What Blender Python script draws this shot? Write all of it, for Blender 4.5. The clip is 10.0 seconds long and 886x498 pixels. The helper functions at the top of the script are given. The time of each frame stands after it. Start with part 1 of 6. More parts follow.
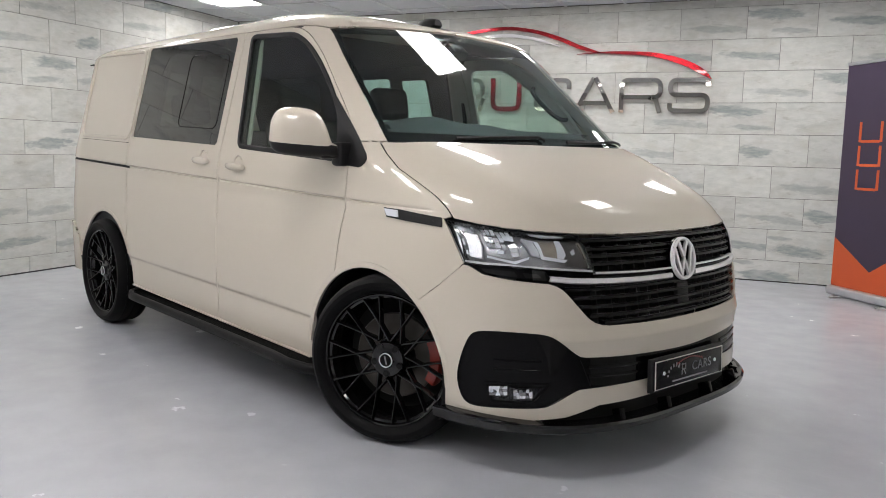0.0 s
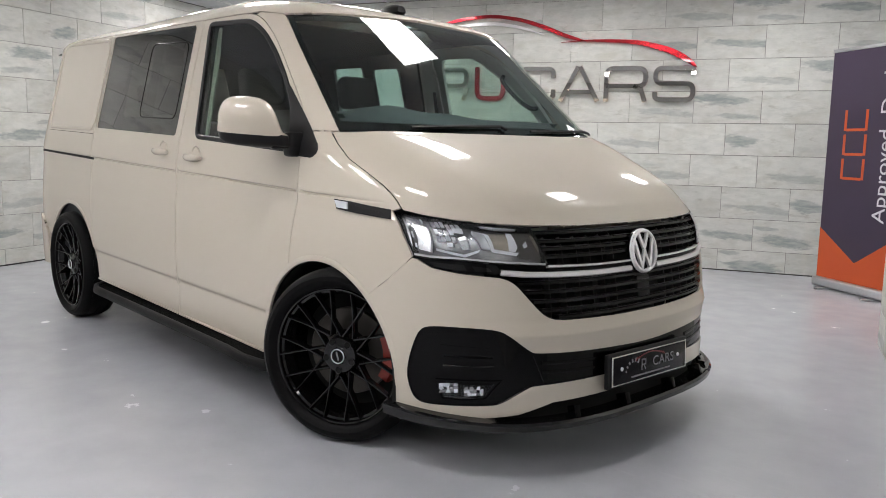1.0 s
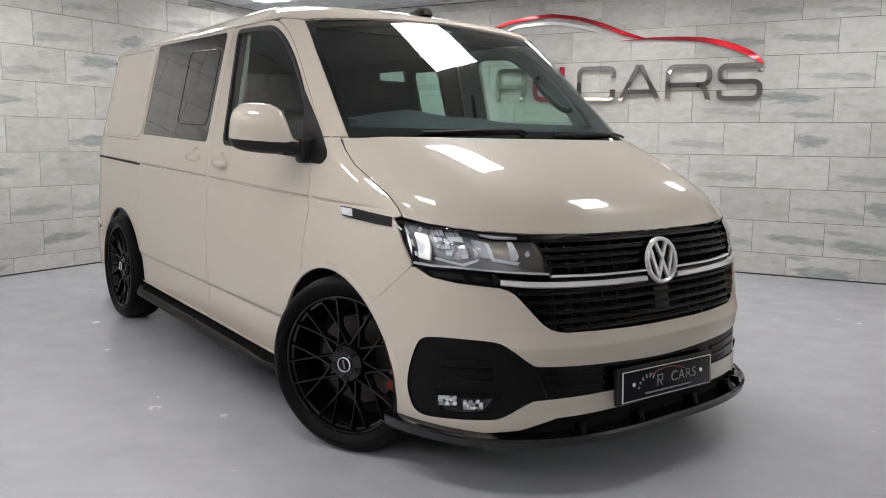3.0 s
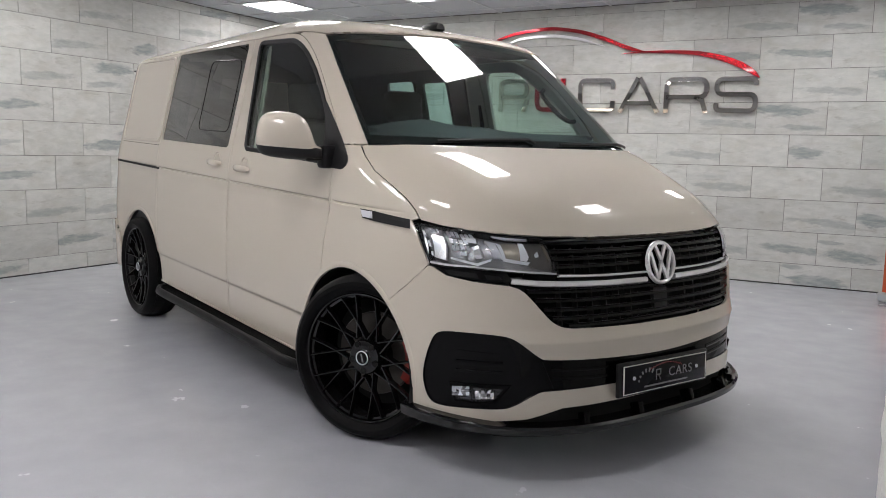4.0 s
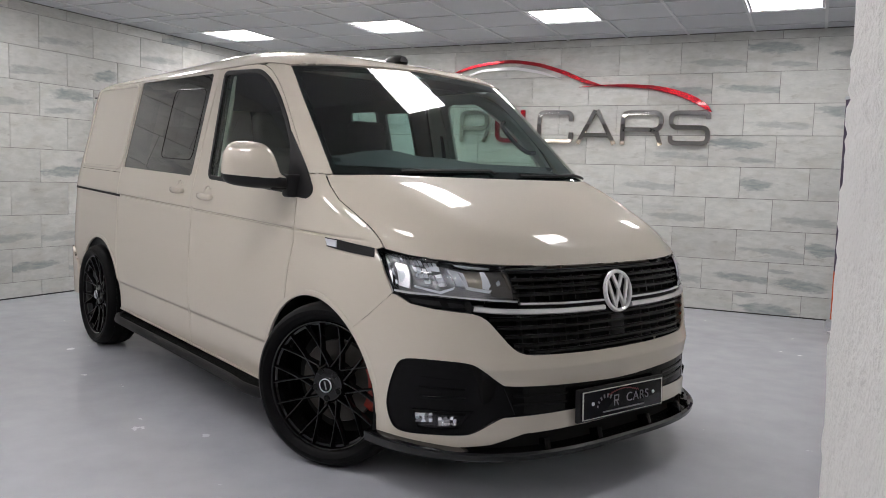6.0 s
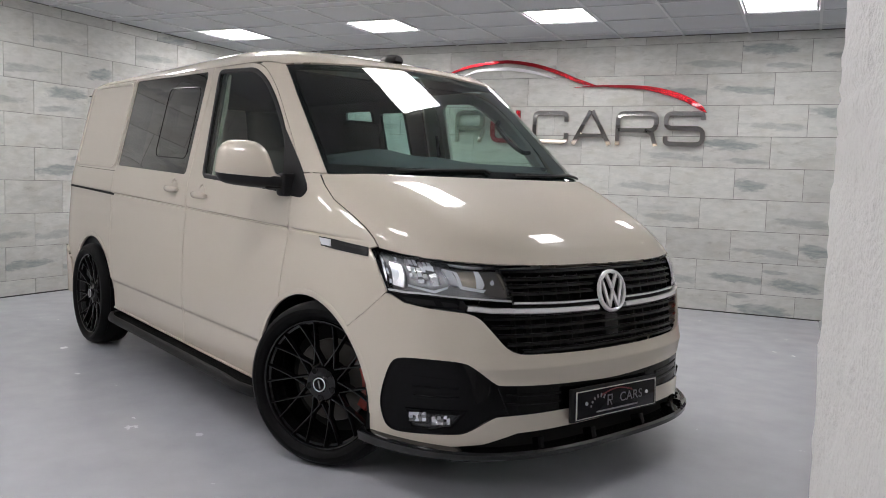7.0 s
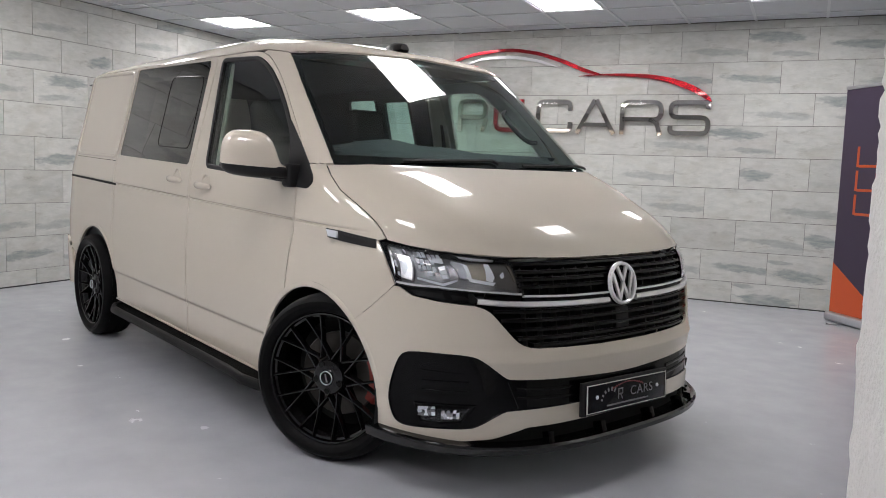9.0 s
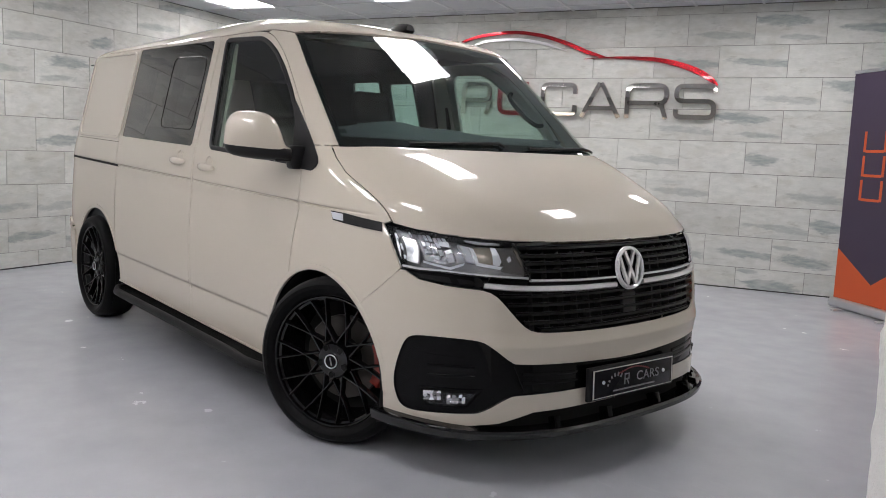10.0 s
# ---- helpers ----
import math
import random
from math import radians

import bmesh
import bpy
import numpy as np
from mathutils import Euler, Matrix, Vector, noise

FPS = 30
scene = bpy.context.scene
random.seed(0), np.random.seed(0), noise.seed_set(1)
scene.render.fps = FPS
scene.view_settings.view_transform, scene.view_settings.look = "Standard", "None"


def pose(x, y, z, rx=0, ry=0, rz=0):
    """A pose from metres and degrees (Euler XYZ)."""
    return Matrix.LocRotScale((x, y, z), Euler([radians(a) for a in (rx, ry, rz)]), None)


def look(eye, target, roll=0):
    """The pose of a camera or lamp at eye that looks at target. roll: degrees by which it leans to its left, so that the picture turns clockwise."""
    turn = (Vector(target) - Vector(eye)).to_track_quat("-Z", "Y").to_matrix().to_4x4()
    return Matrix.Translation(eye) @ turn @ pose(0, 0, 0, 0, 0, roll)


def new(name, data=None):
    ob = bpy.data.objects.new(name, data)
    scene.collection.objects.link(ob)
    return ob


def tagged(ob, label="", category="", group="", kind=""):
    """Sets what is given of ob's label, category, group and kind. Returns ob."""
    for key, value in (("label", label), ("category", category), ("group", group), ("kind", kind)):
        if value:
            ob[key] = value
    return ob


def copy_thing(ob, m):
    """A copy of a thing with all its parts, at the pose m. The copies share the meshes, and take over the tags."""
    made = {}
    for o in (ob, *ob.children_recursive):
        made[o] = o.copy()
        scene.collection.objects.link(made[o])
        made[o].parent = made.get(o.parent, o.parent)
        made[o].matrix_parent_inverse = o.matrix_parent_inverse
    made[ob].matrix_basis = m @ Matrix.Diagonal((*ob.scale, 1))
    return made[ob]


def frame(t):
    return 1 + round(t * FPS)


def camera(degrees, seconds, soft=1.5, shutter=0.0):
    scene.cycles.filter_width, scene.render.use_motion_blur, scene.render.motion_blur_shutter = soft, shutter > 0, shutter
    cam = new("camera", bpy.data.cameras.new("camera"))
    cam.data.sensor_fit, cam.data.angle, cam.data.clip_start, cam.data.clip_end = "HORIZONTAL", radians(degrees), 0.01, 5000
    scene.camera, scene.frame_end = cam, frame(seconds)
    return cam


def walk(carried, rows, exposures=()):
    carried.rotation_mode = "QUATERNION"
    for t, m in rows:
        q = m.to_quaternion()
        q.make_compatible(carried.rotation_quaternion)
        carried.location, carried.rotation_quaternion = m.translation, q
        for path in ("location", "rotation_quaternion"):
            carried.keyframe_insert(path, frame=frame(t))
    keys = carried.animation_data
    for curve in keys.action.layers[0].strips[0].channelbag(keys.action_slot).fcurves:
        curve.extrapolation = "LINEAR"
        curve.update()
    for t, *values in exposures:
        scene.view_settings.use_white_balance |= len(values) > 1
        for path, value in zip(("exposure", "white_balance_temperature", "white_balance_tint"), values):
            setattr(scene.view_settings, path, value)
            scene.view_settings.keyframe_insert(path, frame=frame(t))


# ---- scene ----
from mathutils import geometry

cam = camera(58.2, 10.0, soft=0.95)
PATH = [
    (0, (2.405, -2.867, 1.228), (0.966, -1.502, 0.971), 0.8),
    (0.5, (2.478, -2.782, 1.223), (1.04, -1.417, 0.963), 0.8),
    (1, (2.468, -2.668, 1.226), (1.029, -1.308, 0.946), 0.6),
    (1.5, (2.403, -2.526, 1.243), (0.967, -1.165, 0.951), 0.6),
    (2, (2.432, -2.41, 1.245), (0.994, -1.052, 0.947), 0.6),
    (2.5, (2.525, -2.354, 1.253), (1.036, -1.05, 0.963), 0.4),
    (2.6, (2.538, -2.362, 1.253), (1.029, -1.081, 0.966), 0.4),
    (3, (2.596, -2.397, 1.243), (1.021, -1.196, 0.964), 0.1),
    (3.2, (2.636, -2.443, 1.246), (1.036, -1.275, 0.968), 0.1),
    (4.5, (2.736, -2.606, 1.243), (1.189, -1.361, 1.004), 1.1),
    (5, (2.753, -2.617, 1.253), (1.219, -1.352, 1.036), 1.1),
    (5.5, (2.755, -2.623, 1.254), (1.233, -1.342, 1.058), 1.1),
    (7, (2.76, -2.619, 1.25), (1.252, -1.319, 1.063), 1.4),
    (7.5, (2.761, -2.618, 1.25), (1.255, -1.317, 1.05), 1.4),
    (8, (2.759, -2.619, 1.247), (1.253, -1.32, 1.038), 1.4),
    (8.5, (2.742, -2.613, 1.255), (1.236, -1.314, 1.044), 1.4),
    (9, (2.701, -2.616, 1.257), (1.196, -1.316, 1.042), 1.4),
    (9.5, (2.693, -2.614, 1.255), (1.187, -1.318, 1.027), 1.5),
    (10, (2.668, -2.613, 1.253), (1.166, -1.318, 0.997), 1.7),
]
# brings the path level with the floor
LEVEL = pose(0, -0.88, 0) @ pose(0, 0, 0, 0.745) @ pose(0, 0.88, -0.03)
walk(cam, [(t, LEVEL @ look(eye, target, roll)) for t, eye, target, roll in PATH],
     [(0, -0.04, 6500, 10), (2, -0.08, 6500, 10), (3.2, -0.17, 6470, 11), (4.5, -0.34, 6410, 12), (5.5, -0.35, 6410, 12), (7, -0.32, 6400, 12), (10, -0.25, 6400, 12)])

# ---- world and large lights ----
world = bpy.data.worlds.new("world")
scene.world = world
world.use_nodes = True
world.node_tree.nodes["Background"].inputs[0].default_value = (0.8, 0.85, 0.9, 1)
world.node_tree.nodes["Background"].inputs[1].default_value = 0.05
PANEL_LIGHT = 28.0
SIDE_LIGHT = 20.0
BACK_ROW_LIGHT = 22.0


# ---- materials ----
def material(name, colour, rough=0.5, metal=0.0, coat=0.0, bump=0.0, scale=20.0, vary=0.0, vary_scale=3.0, dark=None, spec=0.5):
    """A principled material with two scales of variation in colour and roughness, and a fine relief."""
    m = bpy.data.materials.new(name)
    m.use_nodes = True
    nt = m.node_tree
    b = nt.nodes["Principled BSDF"]
    b.inputs["Base Color"].default_value = (*colour, 1)
    b.inputs["Roughness"].default_value = rough
    b.inputs["Metallic"].default_value = metal
    b.inputs["Coat Weight"].default_value = coat
    b.inputs["Coat Roughness"].default_value = 0.015
    b.inputs["Coat IOR"].default_value = 1.65
    b.inputs["Specular IOR Level"].default_value = spec
    if vary or bump:
        tc = nt.nodes.new("ShaderNodeTexCoord")
        big = nt.nodes.new("ShaderNodeTexNoise")
        big.inputs["Scale"].default_value = vary_scale
        big.inputs["Detail"].default_value = 6
        fine = nt.nodes.new("ShaderNodeTexNoise")
        fine.inputs["Scale"].default_value = scale
        fine.inputs["Detail"].default_value = 4
        for n in (big, fine):
            nt.links.new(tc.outputs["Object"], n.inputs["Vector"])
        if vary:
            mix = nt.nodes.new("ShaderNodeMix")
            mix.data_type = "RGBA"
            low = dark or tuple(c * (1 - vary) for c in colour)
            mix.inputs[6].default_value = (*low, 1)
            mix.inputs[7].default_value = (*colour, 1)
            both = nt.nodes.new("ShaderNodeMath")
            both.operation = "MULTIPLY_ADD"
            both.inputs[1].default_value = 0.5
            nt.links.new(fine.outputs["Fac"], both.inputs[0])
            half = nt.nodes.new("ShaderNodeMath")
            half.operation = "MULTIPLY"
            half.inputs[1].default_value = 0.9
            nt.links.new(big.outputs["Fac"], half.inputs[0])
            nt.links.new(half.outputs[0], both.inputs[2])
            nt.links.new(both.outputs[0], mix.inputs[0])
            nt.links.new(mix.outputs[2], b.inputs["Base Color"])
            r = nt.nodes.new("ShaderNodeMapRange")
            r.inputs[3].default_value, r.inputs[4].default_value = rough * (1 + vary), rough * (1 - vary * 0.5)
            nt.links.new(big.outputs["Fac"], r.inputs[0])
            nt.links.new(r.outputs[0], b.inputs["Roughness"])
        if bump:
            bp = nt.nodes.new("ShaderNodeBump")
            bp.inputs["Strength"].default_value = bump
            bp.inputs["Distance"].default_value = 0.01
            nt.links.new(fine.outputs["Fac"], bp.inputs["Height"])
            nt.links.new(bp.outputs[0], b.inputs["Normal"])
    return m


def glass(name, tint, gloss=1.45):
    """Thin tinted glass: clear through, mirror by the Fresnel law."""
    m = bpy.data.materials.new(name)
    m.use_nodes = True
    nt = m.node_tree
    nt.nodes.remove(nt.nodes["Principled BSDF"])
    clear = nt.nodes.new("ShaderNodeBsdfTransparent")
    clear.inputs[0].default_value = (*tint, 1)
    mirror = nt.nodes.new("ShaderNodeBsdfGlossy")
    mirror.inputs["Roughness"].default_value = 0.0
    mirror.inputs["Color"].default_value = (1, 1, 1, 1)
    lw = nt.nodes.new("ShaderNodeLayerWeight")
    lw.inputs[0].default_value = 0.5
    five = nt.nodes.new("ShaderNodeMath")
    five.operation = "POWER"
    five.inputs[1].default_value = 5.0
    nt.links.new(lw.outputs["Facing"], five.inputs[0])
    base = ((gloss - 1) / (gloss + 1)) ** 2 * 1.6
    fr = nt.nodes.new("ShaderNodeMapRange")
    fr.inputs[3].default_value, fr.inputs[4].default_value = base, 1.0
    nt.links.new(five.outputs[0], fr.inputs[0])
    mix = nt.nodes.new("ShaderNodeMixShader")
    nt.links.new(fr.outputs[0], mix.inputs[0])
    nt.links.new(clear.outputs[0], mix.inputs[1])
    nt.links.new(mirror.outputs[0], mix.inputs[2])
    nt.links.new(mix.outputs[0], nt.nodes["Material Output"].inputs[0])
    return m


def glow(name, colour, strength):
    m = bpy.data.materials.new(name)
    m.use_nodes = True
    b = m.node_tree.nodes["Principled BSDF"]
    b.inputs["Base Color"].default_value = (0.8, 0.8, 0.8, 1)
    b.inputs["Emission Color"].default_value = (*colour, 1)
    b.inputs["Emission Strength"].default_value = strength
    return m


PAINT = material("cream paint", (0.625, 0.566, 0.478), 0.45, coat=1.0, spec=0.15)
BLACK_GLOSS = material("gloss black trim", (0.0025, 0.0025, 0.003), 0.04, spec=0.17)
BLACK_SATIN = material("satin black plastic", (0.011, 0.011, 0.012), 0.42, spec=0.3, bump=0.04, scale=400, vary=0.2)
RUBBER = material("tyre rubber", (0.0035, 0.0035, 0.004), 0.5, spec=0.12, bump=0.08, scale=150, vary=0.25, vary_scale=6)
RIM_BLACK = material("gloss black wheel lacquer", (0.004, 0.004, 0.0045), 0.09, spec=0.5)
GRILLE_BLACK = material("glossy moulded grille plastic", (0.004, 0.004, 0.005), 0.10, spec=0.24)
# paler than the slats: the highlight on their top edges, put into the colour
SLAT_GLINT = material("painted glint on slat tops", (0.05, 0.05, 0.054), 0.12, spec=0.6)
DIVIDER_GREY = material("dull black grille web", (0.020, 0.020, 0.022), 0.35, spec=0.5)
LIP_BLACK = material("polished black edge", (0.004, 0.004, 0.0045), 0.08, spec=0.6)
TUBE_BLACK = material("dull black tube coating", (0.006, 0.006, 0.0065), 0.5, spec=0.18, bump=0.05, scale=300, vary=0.2)
STEP_BLACK = material("textured black step coating", (0.004, 0.004, 0.004), 0.75, spec=0.06, bump=0.2, scale=500, vary=0.2)
CHROME = material("chrome", (0.86, 0.86, 0.87), 0.06, 1.0)
RED_PAINT = material("red caliper paint", (0.26, 0.018, 0.008), 0.35, coat=0.4)
# near-black colour paints the shade inside openings and gaps
DARK = material("near-black for shaded gaps", (0.003, 0.003, 0.003), 0.9)
SCREEN_GLASS = glass("windscreen glass", (0.61, 0.75, 0.725), 1.5)
DOOR_GLASS = glass("door glass", (0.66, 0.79, 0.70), 1.55)
PRIVACY_GLASS = glass("privacy glass", (0.045, 0.056, 0.054), 1.9)
TEAL_GLASS = glass("green tinted glass", (0.56, 0.76, 0.70), 1.5)
CLEAR = glass("lamp lens", (0.95, 0.96, 0.97), 1.45)
FABRIC = material("dark grey seat cloth", (0.03, 0.031, 0.034), 0.85, bump=0.2, scale=300, vary=0.3)
DASH = material("charcoal dashboard plastic", (0.014, 0.018, 0.021), 0.55, bump=0.06, scale=300, vary=0.2)
ROOF_CLOTH = material("dark headlining", (0.022, 0.023, 0.024), 0.9, bump=0.1, scale=250, vary=0.1)
# extra paleness stands in for the wall's reflection at the windscreen edge
GREY_TRIM = material("grey trim paled for glass reflection", (0.60, 0.61, 0.58), 0.8, bump=0.1, scale=250, vary=0.1)
LINING = material("pale pillar trim", (0.58, 0.59, 0.54), 0.9, bump=0.1, scale=250, vary=0.1)

GREY_CLEAR = material("smoked lamp lining", (0.34, 0.30, 0.245), 0.22, 0.5)
ACRYLIC = material("frosted acrylic", (0.78, 0.80, 0.83), 0.25, coat=0.5)
SMOKE = material("smoked lamp end", (0.11, 0.103, 0.096), 0.18, 0.3)
LAMP_BACK = material("metallised lamp housing", (0.76, 0.78, 0.82), 0.3, 0.5)
LAMP_DARK = material("dark lamp housing", (0.46, 0.46, 0.48), 0.24, 0.7)
LAMP_CHROME = material("lamp reflector chrome", (0.95, 0.95, 0.97), 0.32, 0.75)
# also colours reflector facets, as painted bright reflections
LAMP_WHITE = material("frosted light guide and glint white", (0.75, 0.78, 0.82), 0.25, coat=0.5)
PLATE_BLACK = material("black show plate", (0.007, 0.007, 0.010), 0.15, spec=0.15)
GREY_PRINT = material("grey print", (0.22, 0.22, 0.23), 0.5)
PALE_EDGE = material("pale plate edge", (0.72, 0.71, 0.66), 0.5)
RED_PRINT = material("dark red print", (0.18, 0.02, 0.02), 0.5)
DISC = material("brake disc iron", (0.09, 0.083, 0.076), 0.38, 1.0, vary=0.2, vary_scale=20)
SIGN_RED = material("red anodised sign metal", (0.40, 0.008, 0.018), 0.16, 0.8, coat=0.5)

SIGN_CHROME = material("polished sign metal", (0.74, 0.71, 0.66), 0.025, 1.0)
BRIGHT_CHROME = material("bright trim chrome", (0.96, 0.96, 0.97), 0.12, 0.45)
SIGN_SILVER = material("satin silver sign metal", (0.78, 0.78, 0.80), 0.28, 0.8)
BANNER_PURPLE = material("dark purple banner print", (0.045, 0.030, 0.062), 0.5, bump=0.03, scale=60, vary=0.12)
BANNER_ORANGE = material("orange banner print", (0.62, 0.095, 0.022), 0.5, bump=0.03, scale=60, vary=0.08)
BANNER_WHITE = material("white banner print", (0.72, 0.72, 0.76), 0.5)
ALUMINIUM = material("brushed aluminium", (0.62, 0.63, 0.65), 0.32, 0.9)



# ---- mesh helpers ----
def link(name, verts, faces, mat, parent=None, label="", normals=None, smooth=True):
    me = bpy.data.meshes.new(name)
    me.from_pydata([tuple(map(float, v)) for v in verts], [], [tuple(map(int, f)) for f in faces])
    me.materials.append(mat)
    me.update()
    if smooth:
        me.polygons.foreach_set("use_smooth", [True] * len(me.polygons))
    if normals is not None:
        me.normals_split_custom_set_from_vertices([tuple(map(float, n)) for n in normals])
    ob = new(name, me)
    if parent:
        ob.parent = parent
    if label:
        tagged(ob, label)
    return ob


def part(name, bm, mat, parent=None, label="", smooth=True, angle=35):
    """Links a bmesh as one mesh object under a thing or a part."""
    bmesh.ops.recalc_face_normals(bm, faces=bm.faces)
    me = bpy.data.meshes.new(name)
    bm.to_mesh(me)
    bm.free()
    me.materials.append(mat)
    if smooth:
        me.shade_smooth()
        me.set_sharp_from_angle(angle=radians(angle))
    ob = new(name, me)
    if parent:
        ob.parent = parent
    if label:
        tagged(ob, label)
    return ob


def thing(name, m, label, category, group="", kind=""):
    ob = new(name)
    ob.matrix_basis = m
    return tagged(ob, label, category, group, kind)


def box(bm, size, m=None, bevel=0.0, segments=2):
    """A box with rounded edges, centred on the pose m."""
    got = bmesh.ops.create_cube(bm, size=1.0)["verts"]
    bmesh.ops.scale(bm, vec=size, verts=got)
    if bevel:
        edges = list({e for v in got for e in v.link_edges})
        got = bmesh.ops.bevel(bm, geom=edges, offset=bevel, segments=segments, affect="EDGES", profile=0.5)["verts"]
        got = list({v for v in bm.verts if v in set(got)} | set(got))
    if m is not None:
        bmesh.ops.transform(bm, matrix=m, verts=list(got))
    return got


def boxed(size, m=None, bevel=0.0, segments=2):
    bm = bmesh.new()
    box(bm, size, None, bevel, segments)
    if m is not None:
        bm.transform(m)
    return bm


def join(*parts):
    """One bmesh out of several."""
    out = bmesh.new()
    for bm in parts:
        me = bpy.data.meshes.new("scratch")
        bm.to_mesh(me)
        out.from_mesh(me)
        bm.free()
        bpy.data.meshes.remove(me)
    return out


def lathe(profile, steps=48, axis="Y"):
    """Turns a profile of (radius, along) round an axis."""
    bm = bmesh.new()
    rings = []
    for k in range(steps):
        c, s = math.cos(2 * math.pi * k / steps), math.sin(2 * math.pi * k / steps)
        rings.append([bm.verts.new((r * c, h, r * s) if axis == "Y" else (r * c, r * s, h)) for r, h in profile])
    for k in range(steps):
        a, b = rings[k], rings[(k + 1) % steps]
        for i in range(len(profile) - 1):
            bm.faces.new((a[i], a[i + 1], b[i + 1], b[i]))
    return bm


def extruded(outline, depth, bevel=0.0, holes=()):
    """A flat outline in x, z with holes, given depth along +y (front at y = 0)."""
    pts = [list(outline)] + [list(h) for h in holes]
    flat = [Vector((p[0], p[1])) for ring in pts for p in ring]
    edges, k = [], 0
    for ring in pts:
        edges += [(k + i, k + (i + 1) % len(ring)) for i in range(len(ring))]
        k += len(ring)
    v, _, f, *_ = geometry.delaunay_2d_cdt(flat, edges, [], 0, 1e-6)
    bm = bmesh.new()
    vs = [bm.verts.new((p[0], 0, p[1])) for p in v]
    co = np.array([(p[0], p[1]) for p in v])
    for t in f:
        if inside(co[list(t)].mean(0)[None], pts)[0]:
            bm.faces.new([vs[i] for i in t])
    bmesh.ops.delete(bm, geom=[x for x in bm.verts if not x.link_faces], context="VERTS")
    front = list(bm.faces)
    back = bmesh.ops.extrude_face_region(bm, geom=front)["geom"]
    bmesh.ops.translate(bm, vec=(0, depth, 0), verts=[g for g in back if isinstance(g, bmesh.types.BMVert)])
    return bm


def inside(points, rings):
    """Whether points lie inside rings by the even-odd rule."""
    points = np.asarray(points, float)
    hit = np.zeros(len(points), bool)
    for ring in rings:
        r = np.asarray(ring, float)
        s = np.roll(r, -1, 0)
        for (x0, y0), (x1, y1) in zip(r, s):
            if y0 != y1:
                hit ^= ((y0 > points[:, 1]) != (y1 > points[:, 1])) & (points[:, 0] < (x1 - x0) * (points[:, 1] - y0) / (y1 - y0) + x0)
    return hit


def chaikin(ring, times=2, closed=True, cut=0.25):
    """Rounds the corners of a ring."""
    ring = [tuple(p) for p in ring]
    for _ in range(times):
        out = []
        n = len(ring)
        for i in range(n if closed else n - 1):
            p, q = np.array(ring[i]), np.array(ring[(i + 1) % n])
            out += [tuple(p + (q - p) * cut), tuple(p + (q - p) * (1 - cut))]
        ring = out if closed else [ring[0]] + out[1:-1] + [ring[-1]]
    return ring


def rounded(ring, r, n=5):
    """A ring with corners of radius about r."""
    out = []
    for i, p in enumerate(ring):
        p, a, b = Vector(p), Vector(ring[i - 1]), Vector(ring[(i + 1) % len(ring)])
        u, w = (a - p), (b - p)
        s = p + u.normalized() * min(r, u.length * 0.45)
        e = p + w.normalized() * min(r, w.length * 0.45)
        for k in range(n + 1):
            t = k / n
            q = s * (1 - t) ** 2 + p * 2 * t * (1 - t) + e * t * t
            out.append((q.x, q.y))
    return out


# ---- the room ----
BACK_TURN = 24.61
CORNER = (-6.608, 2.136)
LEFT_TURN = -66.775
BACK_JOINT, SIDE_JOINT = 0.329, 0.045
CEILING, TILE, SIDE_TILE = 2.705, 0.6135, 0.600
along = pose(CORNER[0], CORNER[1], 0, 0, 0, BACK_TURN)          # x along the back wall, y behind it
beside = pose(CORNER[0], CORNER[1], 0, 0, 0, LEFT_TURN)         # x along the side wall towards the front



